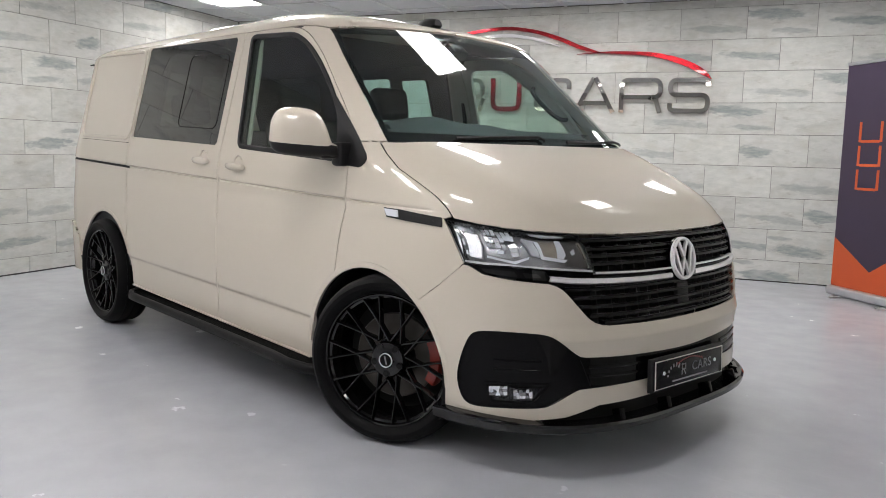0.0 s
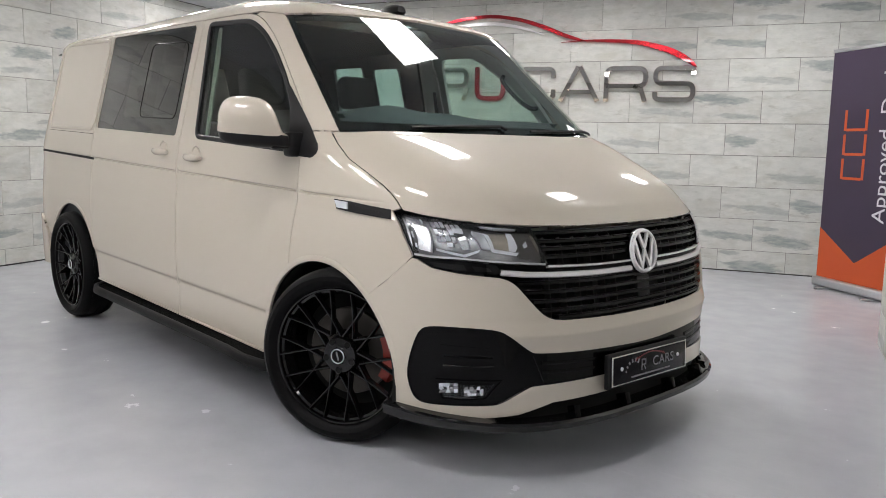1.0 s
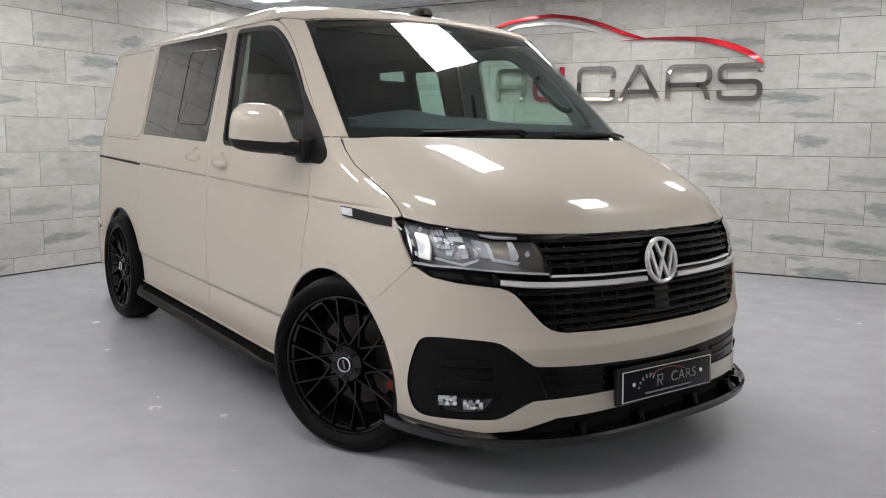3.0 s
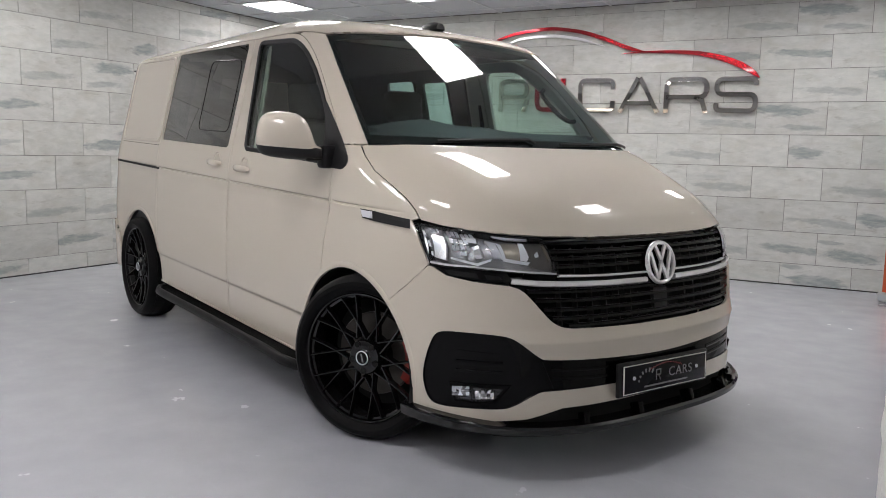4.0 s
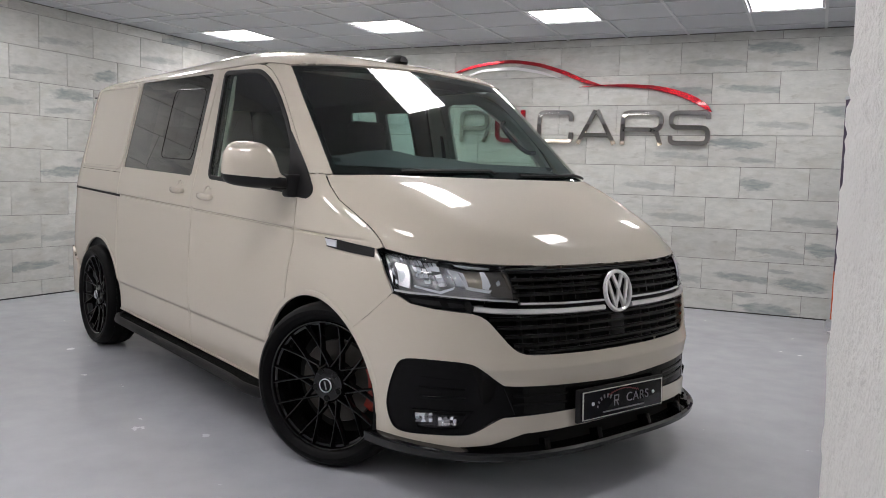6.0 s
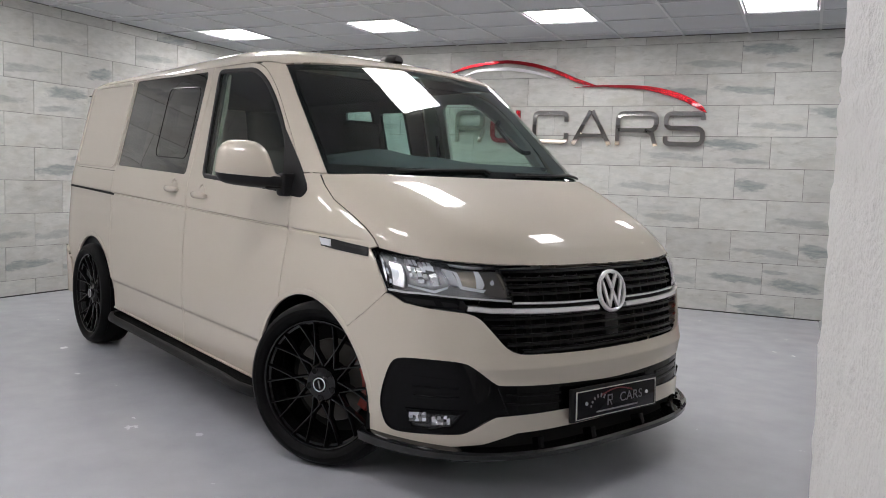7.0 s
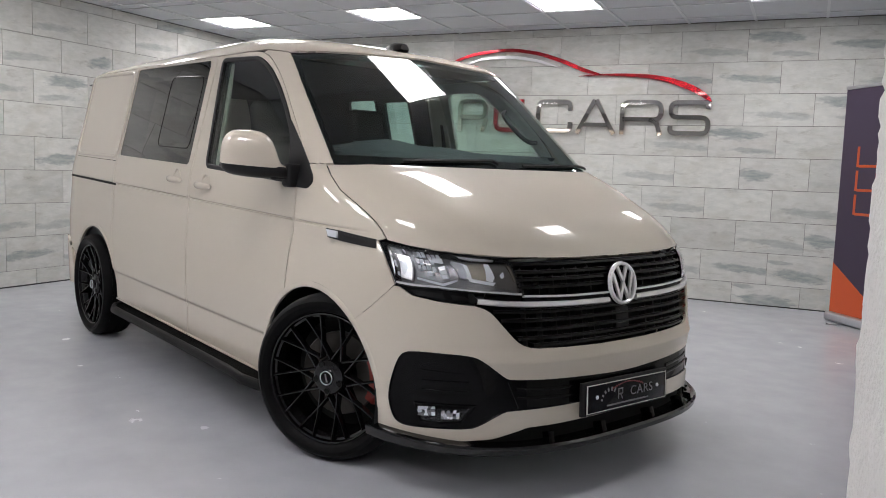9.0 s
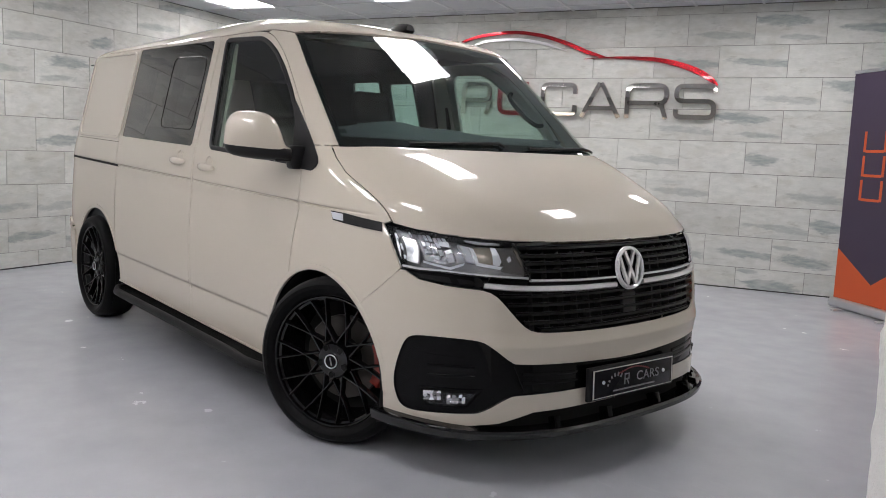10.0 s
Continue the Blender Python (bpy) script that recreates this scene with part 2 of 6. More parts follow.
def floor_material():
    m = bpy.data.materials.new("painted concrete floor")
    m.use_nodes = True
    nt = m.node_tree
    b = nt.nodes["Principled BSDF"]
    tc = nt.nodes.new("ShaderNodeTexCoord")
    n1, n2, n3 = (nt.nodes.new("ShaderNodeTexNoise") for _ in range(3))
    for n, s, d in ((n1, 0.7, 5), (n2, 5.0, 8), (n3, 45.0, 4)):
        n.inputs["Scale"].default_value, n.inputs["Detail"].default_value = s, d
        nt.links.new(tc.outputs["Object"], n.inputs["Vector"])
    ramp = nt.nodes.new("ShaderNodeValToRGB")
    ramp.color_ramp.elements[0].position, ramp.color_ramp.elements[0].color = 0.30, (0.425, 0.437, 0.470, 1)
    ramp.color_ramp.elements[1].position, ramp.color_ramp.elements[1].color = 0.70, (0.515, 0.526, 0.562, 1)
    add = nt.nodes.new("ShaderNodeMath")
    add.operation = "MULTIPLY_ADD"
    add.inputs[1].default_value = 0.45
    nt.links.new(n2.outputs["Fac"], add.inputs[0])
    half = nt.nodes.new("ShaderNodeMath")
    half.operation = "MULTIPLY"
    half.inputs[1].default_value = 0.55
    nt.links.new(n1.outputs["Fac"], half.inputs[0])
    nt.links.new(half.outputs[0], add.inputs[2])
    nt.links.new(add.outputs[0], ramp.inputs[0])
    # pale scuffs: stretched marks with sharp ends
    mp = nt.nodes.new("ShaderNodeMapping")
    mp.inputs["Scale"].default_value = (1.3, 13.0, 1.0)
    mp.inputs["Rotation"].default_value = (0, 0, 0.9)
    nt.links.new(tc.outputs["Object"], mp.inputs[0])
    scuff = nt.nodes.new("ShaderNodeTexNoise")
    scuff.inputs["Scale"].default_value, scuff.inputs["Detail"].default_value = 3.2, 10
    nt.links.new(mp.outputs[0], scuff.inputs["Vector"])
    sr = nt.nodes.new("ShaderNodeMapRange")
    sr.inputs[1].default_value, sr.inputs[2].default_value, sr.inputs[4].default_value = 0.58, 0.90, 0.30
    nt.links.new(scuff.outputs["Fac"], sr.inputs[0])
    mix = nt.nodes.new("ShaderNodeMix")
    mix.data_type = "RGBA"
    mix.inputs[7].default_value = (0.72, 0.72, 0.74, 1)
    patch = nt.nodes.new("ShaderNodeTexNoise")
    patch.inputs["Scale"].default_value, patch.inputs["Detail"].default_value = 1.3, 4
    nt.links.new(tc.outputs["Object"], patch.inputs["Vector"])
    pr = nt.nodes.new("ShaderNodeMapRange")
    pr.inputs[1].default_value, pr.inputs[2].default_value = 0.54, 0.66
    nt.links.new(patch.outputs["Fac"], pr.inputs[0])
    some = nt.nodes.new("ShaderNodeMath")
    some.operation = "MULTIPLY"
    nt.links.new(sr.outputs[0], some.inputs[0])
    nt.links.new(pr.outputs[0], some.inputs[1])
    nt.links.new(some.outputs[0], mix.inputs[0])
    nt.links.new(ramp.outputs[0], mix.inputs[6])
    # small dark specks of dirt
    vo = nt.nodes.new("ShaderNodeTexVoronoi")
    vo.inputs["Scale"].default_value = 9.0
    nt.links.new(tc.outputs["Object"], vo.inputs["Vector"])
    vr = nt.nodes.new("ShaderNodeMapRange")
    vr.inputs[1].default_value, vr.inputs[2].default_value, vr.inputs[3].default_value, vr.inputs[4].default_value = 0.008, 0.022, 0.5, 0.0
    nt.links.new(vo.outputs["Distance"], vr.inputs[0])
    mix2 = nt.nodes.new("ShaderNodeMix")
    mix2.data_type = "RGBA"
    mix2.inputs[7].default_value = (0.16, 0.15, 0.15, 1)
    nt.links.new(vr.outputs[0], mix2.inputs[0])
    nt.links.new(mix.outputs[2], mix2.inputs[6])
    nt.links.new(mix2.outputs[2], b.inputs["Base Color"])
    b.inputs["Specular IOR Level"].default_value = 0.5
    rr = nt.nodes.new("ShaderNodeMapRange")
    rr.inputs[3].default_value, rr.inputs[4].default_value = 0.19, 0.31
    nt.links.new(n2.outputs["Fac"], rr.inputs[0])
    nt.links.new(rr.outputs[0], b.inputs["Roughness"])
    bp = nt.nodes.new("ShaderNodeBump")
    bp.inputs["Strength"].default_value, bp.inputs["Distance"].default_value = 0.05, 0.01
    mm = nt.nodes.new("ShaderNodeMath")
    mm.operation = "MULTIPLY_ADD"
    mm.inputs[1].default_value = 0.25
    nt.links.new(n3.outputs["Fac"], mm.inputs[0])
    nt.links.new(n2.outputs["Fac"], mm.inputs[2])
    nt.links.new(mm.outputs[0], bp.inputs["Height"])
    nt.links.new(bp.outputs[0], b.inputs["Normal"])
    return m


def tile_material(name, smudges=()):
    """Stone-look wall tile: pale, streaked along its length, different on every tile; smudges are blue-grey clouds of the print, (x, z, length, height, depth) from the tile's middle."""
    m = bpy.data.materials.new(name)
    m.use_nodes = True
    nt = m.node_tree
    b = nt.nodes["Principled BSDF"]
    tc, info = nt.nodes.new("ShaderNodeTexCoord"), nt.nodes.new("ShaderNodeObjectInfo")
    shift = nt.nodes.new("ShaderNodeVectorMath")
    shift.operation = "SCALE"
    shift.inputs[0].default_value = (41.0, 23.0, 67.0)
    nt.links.new(info.outputs["Random"], shift.inputs["Scale"])
    sum_ = nt.nodes.new("ShaderNodeVectorMath")
    sum_.operation = "ADD"
    nt.links.new(tc.outputs["Object"], sum_.inputs[0])
    nt.links.new(shift.outputs[0], sum_.inputs[1])

    def streaks(sx, sz, scale, detail, lo, hi, rough=0.6):
        mp = nt.nodes.new("ShaderNodeMapping")
        mp.inputs["Scale"].default_value = (sx, 1.0, sz)
        mp.inputs["Rotation"].default_value = (0, 0.10, 0)
        nt.links.new(sum_.outputs[0], mp.inputs[0])
        n = nt.nodes.new("ShaderNodeTexNoise")
        n.inputs["Scale"].default_value, n.inputs["Detail"].default_value = scale, detail
        n.inputs["Distortion"].default_value, n.inputs["Roughness"].default_value = 0.4, rough
        nt.links.new(mp.outputs[0], n.inputs["Vector"])
        r = nt.nodes.new("ShaderNodeMapRange")
        r.inputs[1].default_value, r.inputs[2].default_value = lo, hi
        nt.links.new(n.outputs["Fac"], r.inputs[0])
        return n, r

    def math2(op, a, v):
        n = nt.nodes.new("ShaderNodeMath")
        n.operation = op
        for i, q in enumerate((a, v)):
            if isinstance(q, (int, float)):
                n.inputs[i].default_value = q
            else:
                nt.links.new(q, n.inputs[i])
        return n.outputs[0]

    def blend(a, b2, fac, k=1.0):
        mx = nt.nodes.new("ShaderNodeMix")
        mx.data_type = "RGBA"
        for n, v in ((6, a), (7, b2)):
            if isinstance(v, tuple):
                mx.inputs[n].default_value = (*v, 1)
            else:
                nt.links.new(v, mx.inputs[n])
        nt.links.new(math2("MULTIPLY", fac, k), mx.inputs[0])
        return mx.outputs[2]

    grain, grain_r = streaks(1.0, 2.4, 9.0, 12, 0.30, 0.66)
    cloud, cloud_r = streaks(0.7, 3.2, 2.2, 9, 0.56, 0.74)
    warm, warm_r = streaks(1.0, 2.2, 3.2, 9, 0.48, 0.70)
    vein, vein_r = streaks(1.0, 3.6, 5.0, 13, 0.56, 0.68, 0.74)
    chip, chip_r = streaks(1.6, 4.0, 13.0, 6, 0.64, 0.72)
    c = blend((0.555, 0.565, 0.540), (0.675, 0.678, 0.650), grain_r.outputs[0])
    c = blend(c, (0.47, 0.455, 0.395), warm_r.outputs[0], 0.45)
    c = blend(c, (0.33, 0.365, 0.36), cloud_r.outputs[0], 0.35)
    c = blend(c, (0.33, 0.32, 0.285), vein_r.outputs[0], 0.48)
    c = blend(c, (0.74, 0.735, 0.71), chip_r.outputs[0], 0.6)
    # the printed clouds: lens shapes with ragged edges, blurred at one end
    at = nt.nodes.new("ShaderNodeSeparateXYZ")
    nt.links.new(tc.outputs["Object"], at.inputs[0])
    ragged, _ = streaks(1.0, 3.0, 7.0, 8, 0.0, 1.0, 0.65)
    fleck, fleck_r = streaks(1.0, 3.6, 10.0, 8, 0.35, 0.62)
    for x, z, length, height, deep in smudges:
        u = math2("DIVIDE", math2("SUBTRACT", at.outputs[0], x), length / 2)
        w = math2("DIVIDE", math2("SUBTRACT", math2("ADD", at.outputs[2], math2("MULTIPLY", at.outputs[0], 0.06)), z), height / 2)
        far = math2("SQRT", math2("ADD", math2("MULTIPLY", u, u), math2("MULTIPLY", w, w)), 0.0)
        far = math2("ADD", far, math2("MULTIPLY", math2("SUBTRACT", ragged.outputs["Fac"], 0.5), 2.0))
        r = nt.nodes.new("ShaderNodeMapRange")
        r.interpolation_type = "SMOOTHSTEP"
        r.inputs[1].default_value, r.inputs[2].default_value, r.inputs[3].default_value, r.inputs[4].default_value = 0.62, 1.08, 1.0, 0.0
        nt.links.new(far, r.inputs[0])
        fac = math2("MULTIPLY", r.outputs[0], math2("ADD", math2("MULTIPLY", fleck_r.outputs[0], 0.45), 0.55))
        c = blend(c, (0.235, 0.275, 0.285), fac, deep)
    tone = nt.nodes.new("ShaderNodeMapRange")
    tone.inputs[3].default_value, tone.inputs[4].default_value = 0.90, 1.06
    nt.links.new(info.outputs["Random"], tone.inputs[0])
    hsv = nt.nodes.new("ShaderNodeHueSaturation")
    nt.links.new(tone.outputs[0], hsv.inputs["Value"])
    nt.links.new(c, hsv.inputs["Color"])
    nt.links.new(hsv.outputs[0], b.inputs["Base Color"])
    b.inputs["Roughness"].default_value = 0.46
    b.inputs["Specular IOR Level"].default_value = 0.35
    bp = nt.nodes.new("ShaderNodeBump")
    bp.inputs["Strength"].default_value, bp.inputs["Distance"].default_value = 0.12, 0.004
    nt.links.new(grain.outputs["Fac"], bp.inputs["Height"])
    nt.links.new(bp.outputs[0], b.inputs["Normal"])
    return m


FLOOR = floor_material()
TILES = [tile_material("stone-look wall tile"),
         tile_material("wall tile with a cloud at one end", [(-0.17, -0.02, 0.40, 0.125, 0.80)]),
         tile_material("wall tile with a cloud above its middle", [(-0.06, 0.070, 0.56, 0.115, 0.80), (0.08, -0.08, 0.46, 0.060, 0.55)]),
         tile_material("wall tile with a long cloud", [(0.10, -0.01, 0.66, 0.085, 0.75)]),
         tile_material("wall tile with a low cloud", [(0.03, -0.05, 0.58, 0.120, 0.80), (-0.20, 0.06, 0.24, 0.05, 0.6)]),
         tile_material("wall tile with a faint band", [(0.08, -0.05, 0.70, 0.080, 0.50)])]
JOINT_DARK = material("dirty floor joint", (0.035, 0.035, 0.038), 0.8, bump=0.3, scale=60, vary=0.5, vary_scale=9)
GROUT = material("grey grout", (0.20, 0.20, 0.19), 0.9, bump=0.2, scale=80, vary=0.2)
PLASTER = material("white painted plaster", (0.82, 0.81, 0.785), 0.55, bump=0.5, scale=110, vary=0.08, vary_scale=6.0)
GREY_PLASTER = material("grey painted plaster", (0.40, 0.40, 0.405), 0.75, bump=0.3, scale=14, vary=0.15, vary_scale=2.0)
CEILING_TILE = material("mineral fibre ceiling tile", (0.60, 0.62, 0.65), 0.95, bump=0.25, scale=120, vary=0.06)
CEILING_BAR = material("white enamelled ceiling bar", (0.66, 0.68, 0.70), 0.5)
BACK_LAMP = glow("lit panel diffuser beside the wall", (1.0, 0.965, 0.948), BACK_ROW_LIGHT)
SIDE_LAMP = glow("dimmed panel diffuser", (1.0, 0.965, 0.948), SIDE_LIGHT)
LAMP = glow("lit panel diffuser", (1.0, 0.965, 0.948), PANEL_LIGHT)

ROOM_X, ROOM_Y = 11.5, 11.4
# floor: one slab
tagged(part("floor", boxed((ROOM_X + 2.4, ROOM_Y + 0.6, 0.2), along @ pose(ROOM_X / 2 - 0.9, -ROOM_Y / 2 + 0.1, -0.1), 0.0), FLOOR),
       "glossy pale grey painted concrete floor with scuffs", "floor", kind="structure")
wall_back = tagged(part("wall_back", boxed((ROOM_X + 0.3, 0.2, CEILING + 0.3), along @ pose(ROOM_X / 2 - 0.1, 0.1 + 0.009, (CEILING + 0.3) / 2 - 0.1)), GROUT),
                   "wall clad in pale stone-look rectangular tiles", "wall", kind="structure")
wall_side = tagged(part("wall_side", boxed((ROOM_Y + 0.6, 0.2, CEILING + 0.3), beside @ pose(ROOM_Y / 2 + 0.1, -0.1 - 0.009, (CEILING + 0.3) / 2 - 0.1)), GROUT),
                   "adjoining wall clad in pale stone-look tiles", "wall", kind="structure")
tagged(part("wall_right", boxed((0.2, ROOM_Y + 0.4, CEILING + 0.3), along @ pose(ROOM_X + 0.1, -ROOM_Y / 2, (CEILING + 0.3) / 2 - 0.1)), PLASTER),
       "plain white painted wall", "wall", kind="structure")
# unseen wall behind the camera; its grey is set for bounce and reflections
tagged(part("wall_front", boxed((ROOM_X + 2.4, 0.2, CEILING + 0.3), along @ pose(ROOM_X / 2 - 0.9, -ROOM_Y - 0.1, (CEILING + 0.3) / 2 - 0.1)), GREY_PLASTER),
       "plain grey wall out of view that closes the room", "wall", kind="structure")

# ceiling: tiles lying in a grid of bars, in one mesh, with square openings for the lamps
GRID = 0.61
# rows 11, 15 and the end of row 6 are unseen, added for front light
LAMP_COLS, LAMP_ROWS = (-2, 1, 4, 7, 10, 13), (1, 6, 11, 15)
GRID_X, GRID_Y = -0.195, -0.245


def bar_y(j):
    """The bars across: one narrow row, made up to place the windscreen's lamp reflection."""
    return GRID_Y - j * GRID + (0.44 if j > 3 else 0.0)


def bar_x(i, j):
    """The bars along the room: set over beyond the narrow row, for the same reflection."""
    return GRID_X + i * GRID + (0.39 if j > 3 else 0.0)


ceil = bmesh.new()
lamp_places = []
for i in range(-3, 20):
    for j in range(-1, 19):
        cx, cy = bar_x(i + 0.5, j), (bar_y(j) + bar_y(j + 1)) / 2
        if i in LAMP_COLS and j in LAMP_ROWS and cx > 0.3 and not (j == 11 and i > 8) and not (i == 13 and j > 6):
            lamp_places.append((cx, cy))
            continue
        box(ceil, (GRID - 0.02, bar_y(j) - bar_y(j + 1) - 0.02, 0.02), along @ pose(cx, cy, CEILING + 0.018))
tagged(part("ceiling", ceil, CEILING_TILE, smooth=False), "suspended ceiling of pale square mineral tiles", "ceiling", kind="structure")
bars = bmesh.new()
for i in range(-3, 21):
    near, far = bar_y(-1), bar_y(4)
    box(bars, (0.024, near - far, 0.03), along @ pose(bar_x(i, 0), (near + far) / 2, CEILING + 0.014))
    box(bars, (0.024, ROOM_Y + far, 0.03), along @ pose(bar_x(i, 9), (far - ROOM_Y) / 2, CEILING + 0.014))
for j in range(-1, 20):
    box(bars, (ROOM_X + 2.0, 0.024, 0.03), along @ pose(ROOM_X / 2 - 0.9, bar_y(j), CEILING + 0.015))
tagged(part("ceiling_grid", bars, CEILING_BAR, smooth=False), "white metal bars carrying the ceiling tiles", "ceiling", kind="structure")
tagged(part("ceiling_deck", boxed((ROOM_X + 2.6, ROOM_Y + 1.0, 0.1), along @ pose(ROOM_X / 2 - 0.9, -ROOM_Y / 2 + 0.2, CEILING + 0.15)), PLASTER),
       "plain deck over the suspended ceiling", "ceiling", kind="structure")


def lamp_panel(place, diffuser):
    t = thing("ceiling_light", along @ pose(*place, CEILING), "lit square panel light set in the ceiling grid", "ceiling light", "panel lights in the ceiling")
    frame_bm = join(*[boxed((0.572, 0.022, 0.014), pose(0, 0, 0, 0, 0, 90 * k) @ pose(0, 0.275, 0.010), 0.003) for k in range(4)])
    part("frame", frame_bm, CEILING_BAR, t)
    part("diffuser", boxed((0.54, 0.54, 0.008), pose(0, 0, 0.014)), diffuser, t, "glowing white diffuser", smooth=False)
    return t


# the panels beside the back wall and over the far bay are dimmed
back_row = [p for p in lamp_places if p[1] > -1.5]
far_bay = [p for p in lamp_places if p[1] <= -1.5 and p[0] > 5.5]
for places, diffuser in ((back_row, BACK_LAMP), (far_bay, SIDE_LAMP), ([p for p in lamp_places if p not in back_row + far_bay], LAMP)):
    first_lamp = lamp_panel(places[0], diffuser)
    for cx, cy in places[1:]:
        copy_thing(first_lamp, along @ pose(cx, cy, CEILING))

# the rough painted end of a cross wall beside the camera
PIER = (2.343, -1.615)


def pier():
    """A ring of points at every height, pushed in and out by lumps, pits and cracks of the old plaster."""
    outline = [((2.35, -0.70), (0, 0)), ((2.35, 0.30), (0, 0)), ((-1.85, 0.30), (0, 0))]
    outline += [((-1.85 - 0.5 * k / 40, 0.30), (0, 1)) for k in range(1, 40)] + [((-2.35, 0.30), (-0.7, 0.7))]
    outline += [((-2.35, 0.30 - k / 80), (-1, 0)) for k in range(1, 80)] + [((-2.35, -0.70), (0, 0))]
    cracks = (1.29, 1.335, 0.62)
    verts, faces, n = [], [], len(outline)
    levels = 226
    for k in range(levels):
        z = CEILING * k / (levels - 1)
        for (x, y), (nx, ny) in outline:
            p = Vector((x, y, z))
            d = 0.0035 * noise.noise(p * 3.0) + 0.0026 * noise.noise(p * 13.0) + 0.012 * max(0.0, noise.noise(p * 30.0 + Vector((3, 7, 1))) - 0.25)
            d += 0.0010 * noise.noise(p * 75.0) - 0.020 * max(0.0, noise.noise(p * 44.0) - 0.40)
            for c in cracks:
                d -= 0.006 * math.exp(-((z - c - 0.012 * noise.noise(Vector((y * 14, c, 0)))) / 0.006) ** 2)
            if nx * ny:
                d -= 0.012 * max(0.0, 0.30 + 1.5 * noise.noise(p * 21.0))
            verts.append((x + nx * d, y + ny * d, z))
    for k in range(levels - 1):
        for i in range(n):
            a, b = k * n + i, k * n + (i + 1) % n
            faces.append((a, b, b + n, a + n))
    faces += [tuple(range(n))[::-1], tuple(range((levels - 1) * n, levels * n))]
    ob = link("wall_pier", verts, faces, PLASTER)
    ob.data.transform(pose(PIER[0], PIER[1], 0, 0, 0, 30) @ pose(2.35, -0.10, 0))
    return tagged(ob, "end of a cross wall in rough white painted plaster", "wall", kind="structure")


pier()

# a tiled partition beyond the cross wall, square to the back wall, with an acrylic leaflet holder
partition = pose(0.832, 2.585, 0, 0, 0, -66.5)
wall_partition = tagged(part("wall_partition", boxed((3.2, 0.2, CEILING), partition @ pose(1.6, 0.109, CEILING / 2)), GROUT),
                        "partition wall clad in pale stone-look tiles", "wall", kind="structure")


def leaflet_holder():
    t = thing("leaflet_holder", partition @ pose(0.24, -0.001, 1.045), "clear acrylic leaflet holder on the tiled partition", "leaflet holder")
    part("back_plate", boxed((0.25, 0.004, 0.20), pose(0, -0.002, 0.10), 0.001), CLEAR, t)
    part("front_plate", boxed((0.25, 0.004, 0.15), pose(0, -0.052, 0.085, 6, 0, 0), 0.001), ACRYLIC, t, "frosted acrylic front")
    for x in (-0.123, 0.123):
        part("side_plate", boxed((0.004, 0.052, 0.16), pose(x, -0.027, 0.085), 0.001), ACRYLIC, t)
    part("base_plate", boxed((0.25, 0.052, 0.004), pose(0, -0.027, 0.006), 0.001), ACRYLIC, t)
    part("leaflets", boxed((0.215, 0.020, 0.165), pose(0, -0.022, 0.092), 0.002), BANNER_WHITE, t, "stack of white leaflets")


leaflet_holder()

# ---- the van's outer skin: a rounded plan outline at every height ----
def pchip(xs, ys):
    xs, ys = np.array(xs, float), np.array(ys, float)
    h, d = np.diff(xs), np.diff(ys) / np.diff(xs)
    m = np.zeros(len(xs))
    m[0], m[-1] = d[0], d[-1]
    for i in range(1, len(xs) - 1):
        if d[i - 1] * d[i] > 0:
            a, b = 2 * h[i] + h[i - 1], h[i] + 2 * h[i - 1]
            m[i] = (a + b) / (a / d[i - 1] + b / d[i])

    def at(x):
        x = np.clip(np.asarray(x, float), xs[0], xs[-1])
        i = np.clip(np.searchsorted(xs, x) - 1, 0, len(h) - 1)
        t = (x - xs[i]) / h[i]
        return (ys[i] * (1 + 2 * t) * (1 - t) ** 2 + m[i] * h[i] * t * (1 - t) ** 2
                + ys[i + 1] * t * t * (3 - 2 * t) + m[i + 1] * h[i] * t * t * (t - 1))
    return at


# height: nose on the centre line, where the straight side begins, half width
SKIN = [
    (0.08, 0.76, -0.10, 0.850), (0.16, 0.80, -0.10, 0.880), (0.24, 0.815, -0.10, 0.895), (0.35, 0.815, -0.10, 0.905),
    (0.46, 0.810, -0.10, 0.908), (0.60, 0.803, -0.10, 0.912), (0.70, 0.788, -0.10, 0.913), (0.80, 0.770, -0.10, 0.912),
    (0.87, 0.752, -0.10, 0.908), (0.91, 0.727, -0.11, 0.906), (0.93, 0.708, -0.12, 0.905), (0.955, 0.682, -0.13, 0.903), (0.98, 0.653, -0.15, 0.901), (1.00, 0.626, -0.17, 0.900), (1.02, 0.594, -0.19, 0.899),
    (1.05, 0.536, -0.22, 0.897), (1.10, 0.424, -0.28, 0.893), (1.15, 0.305, -0.34, 0.886), (1.20, 0.180, -0.40, 0.876), (1.25, 0.050, -0.47, 0.864), (1.262, 0.037, -0.4825, 0.8616), (1.30, -0.0041, -0.5228, 0.8534), (1.40, -0.1123, -0.629, 0.8317), (1.50, -0.2204, -0.7352, 0.8100),
    (1.62, -0.3502, -0.8626, 0.7840), (1.74, -0.480, -0.99, 0.758), (1.80, -0.570, -1.08, 0.745), (1.84, -0.680, -1.17, 0.705), (1.87, -0.83, -1.30, 0.650), (1.89, -1.03, -1.45, 0.57),
]
ZS, FS, XS, WS = zip(*SKIN)
nose_at, start_at, width_at = pchip(ZS, FS), pchip(ZS, XS), pchip(ZS, WS)
tail_at = pchip((0.0, 0.3, 0.9, 1.2, 1.5, 1.8, 1.9), (-3.76, -3.81, -3.82, -3.82, -3.79, -3.76, -3.70))
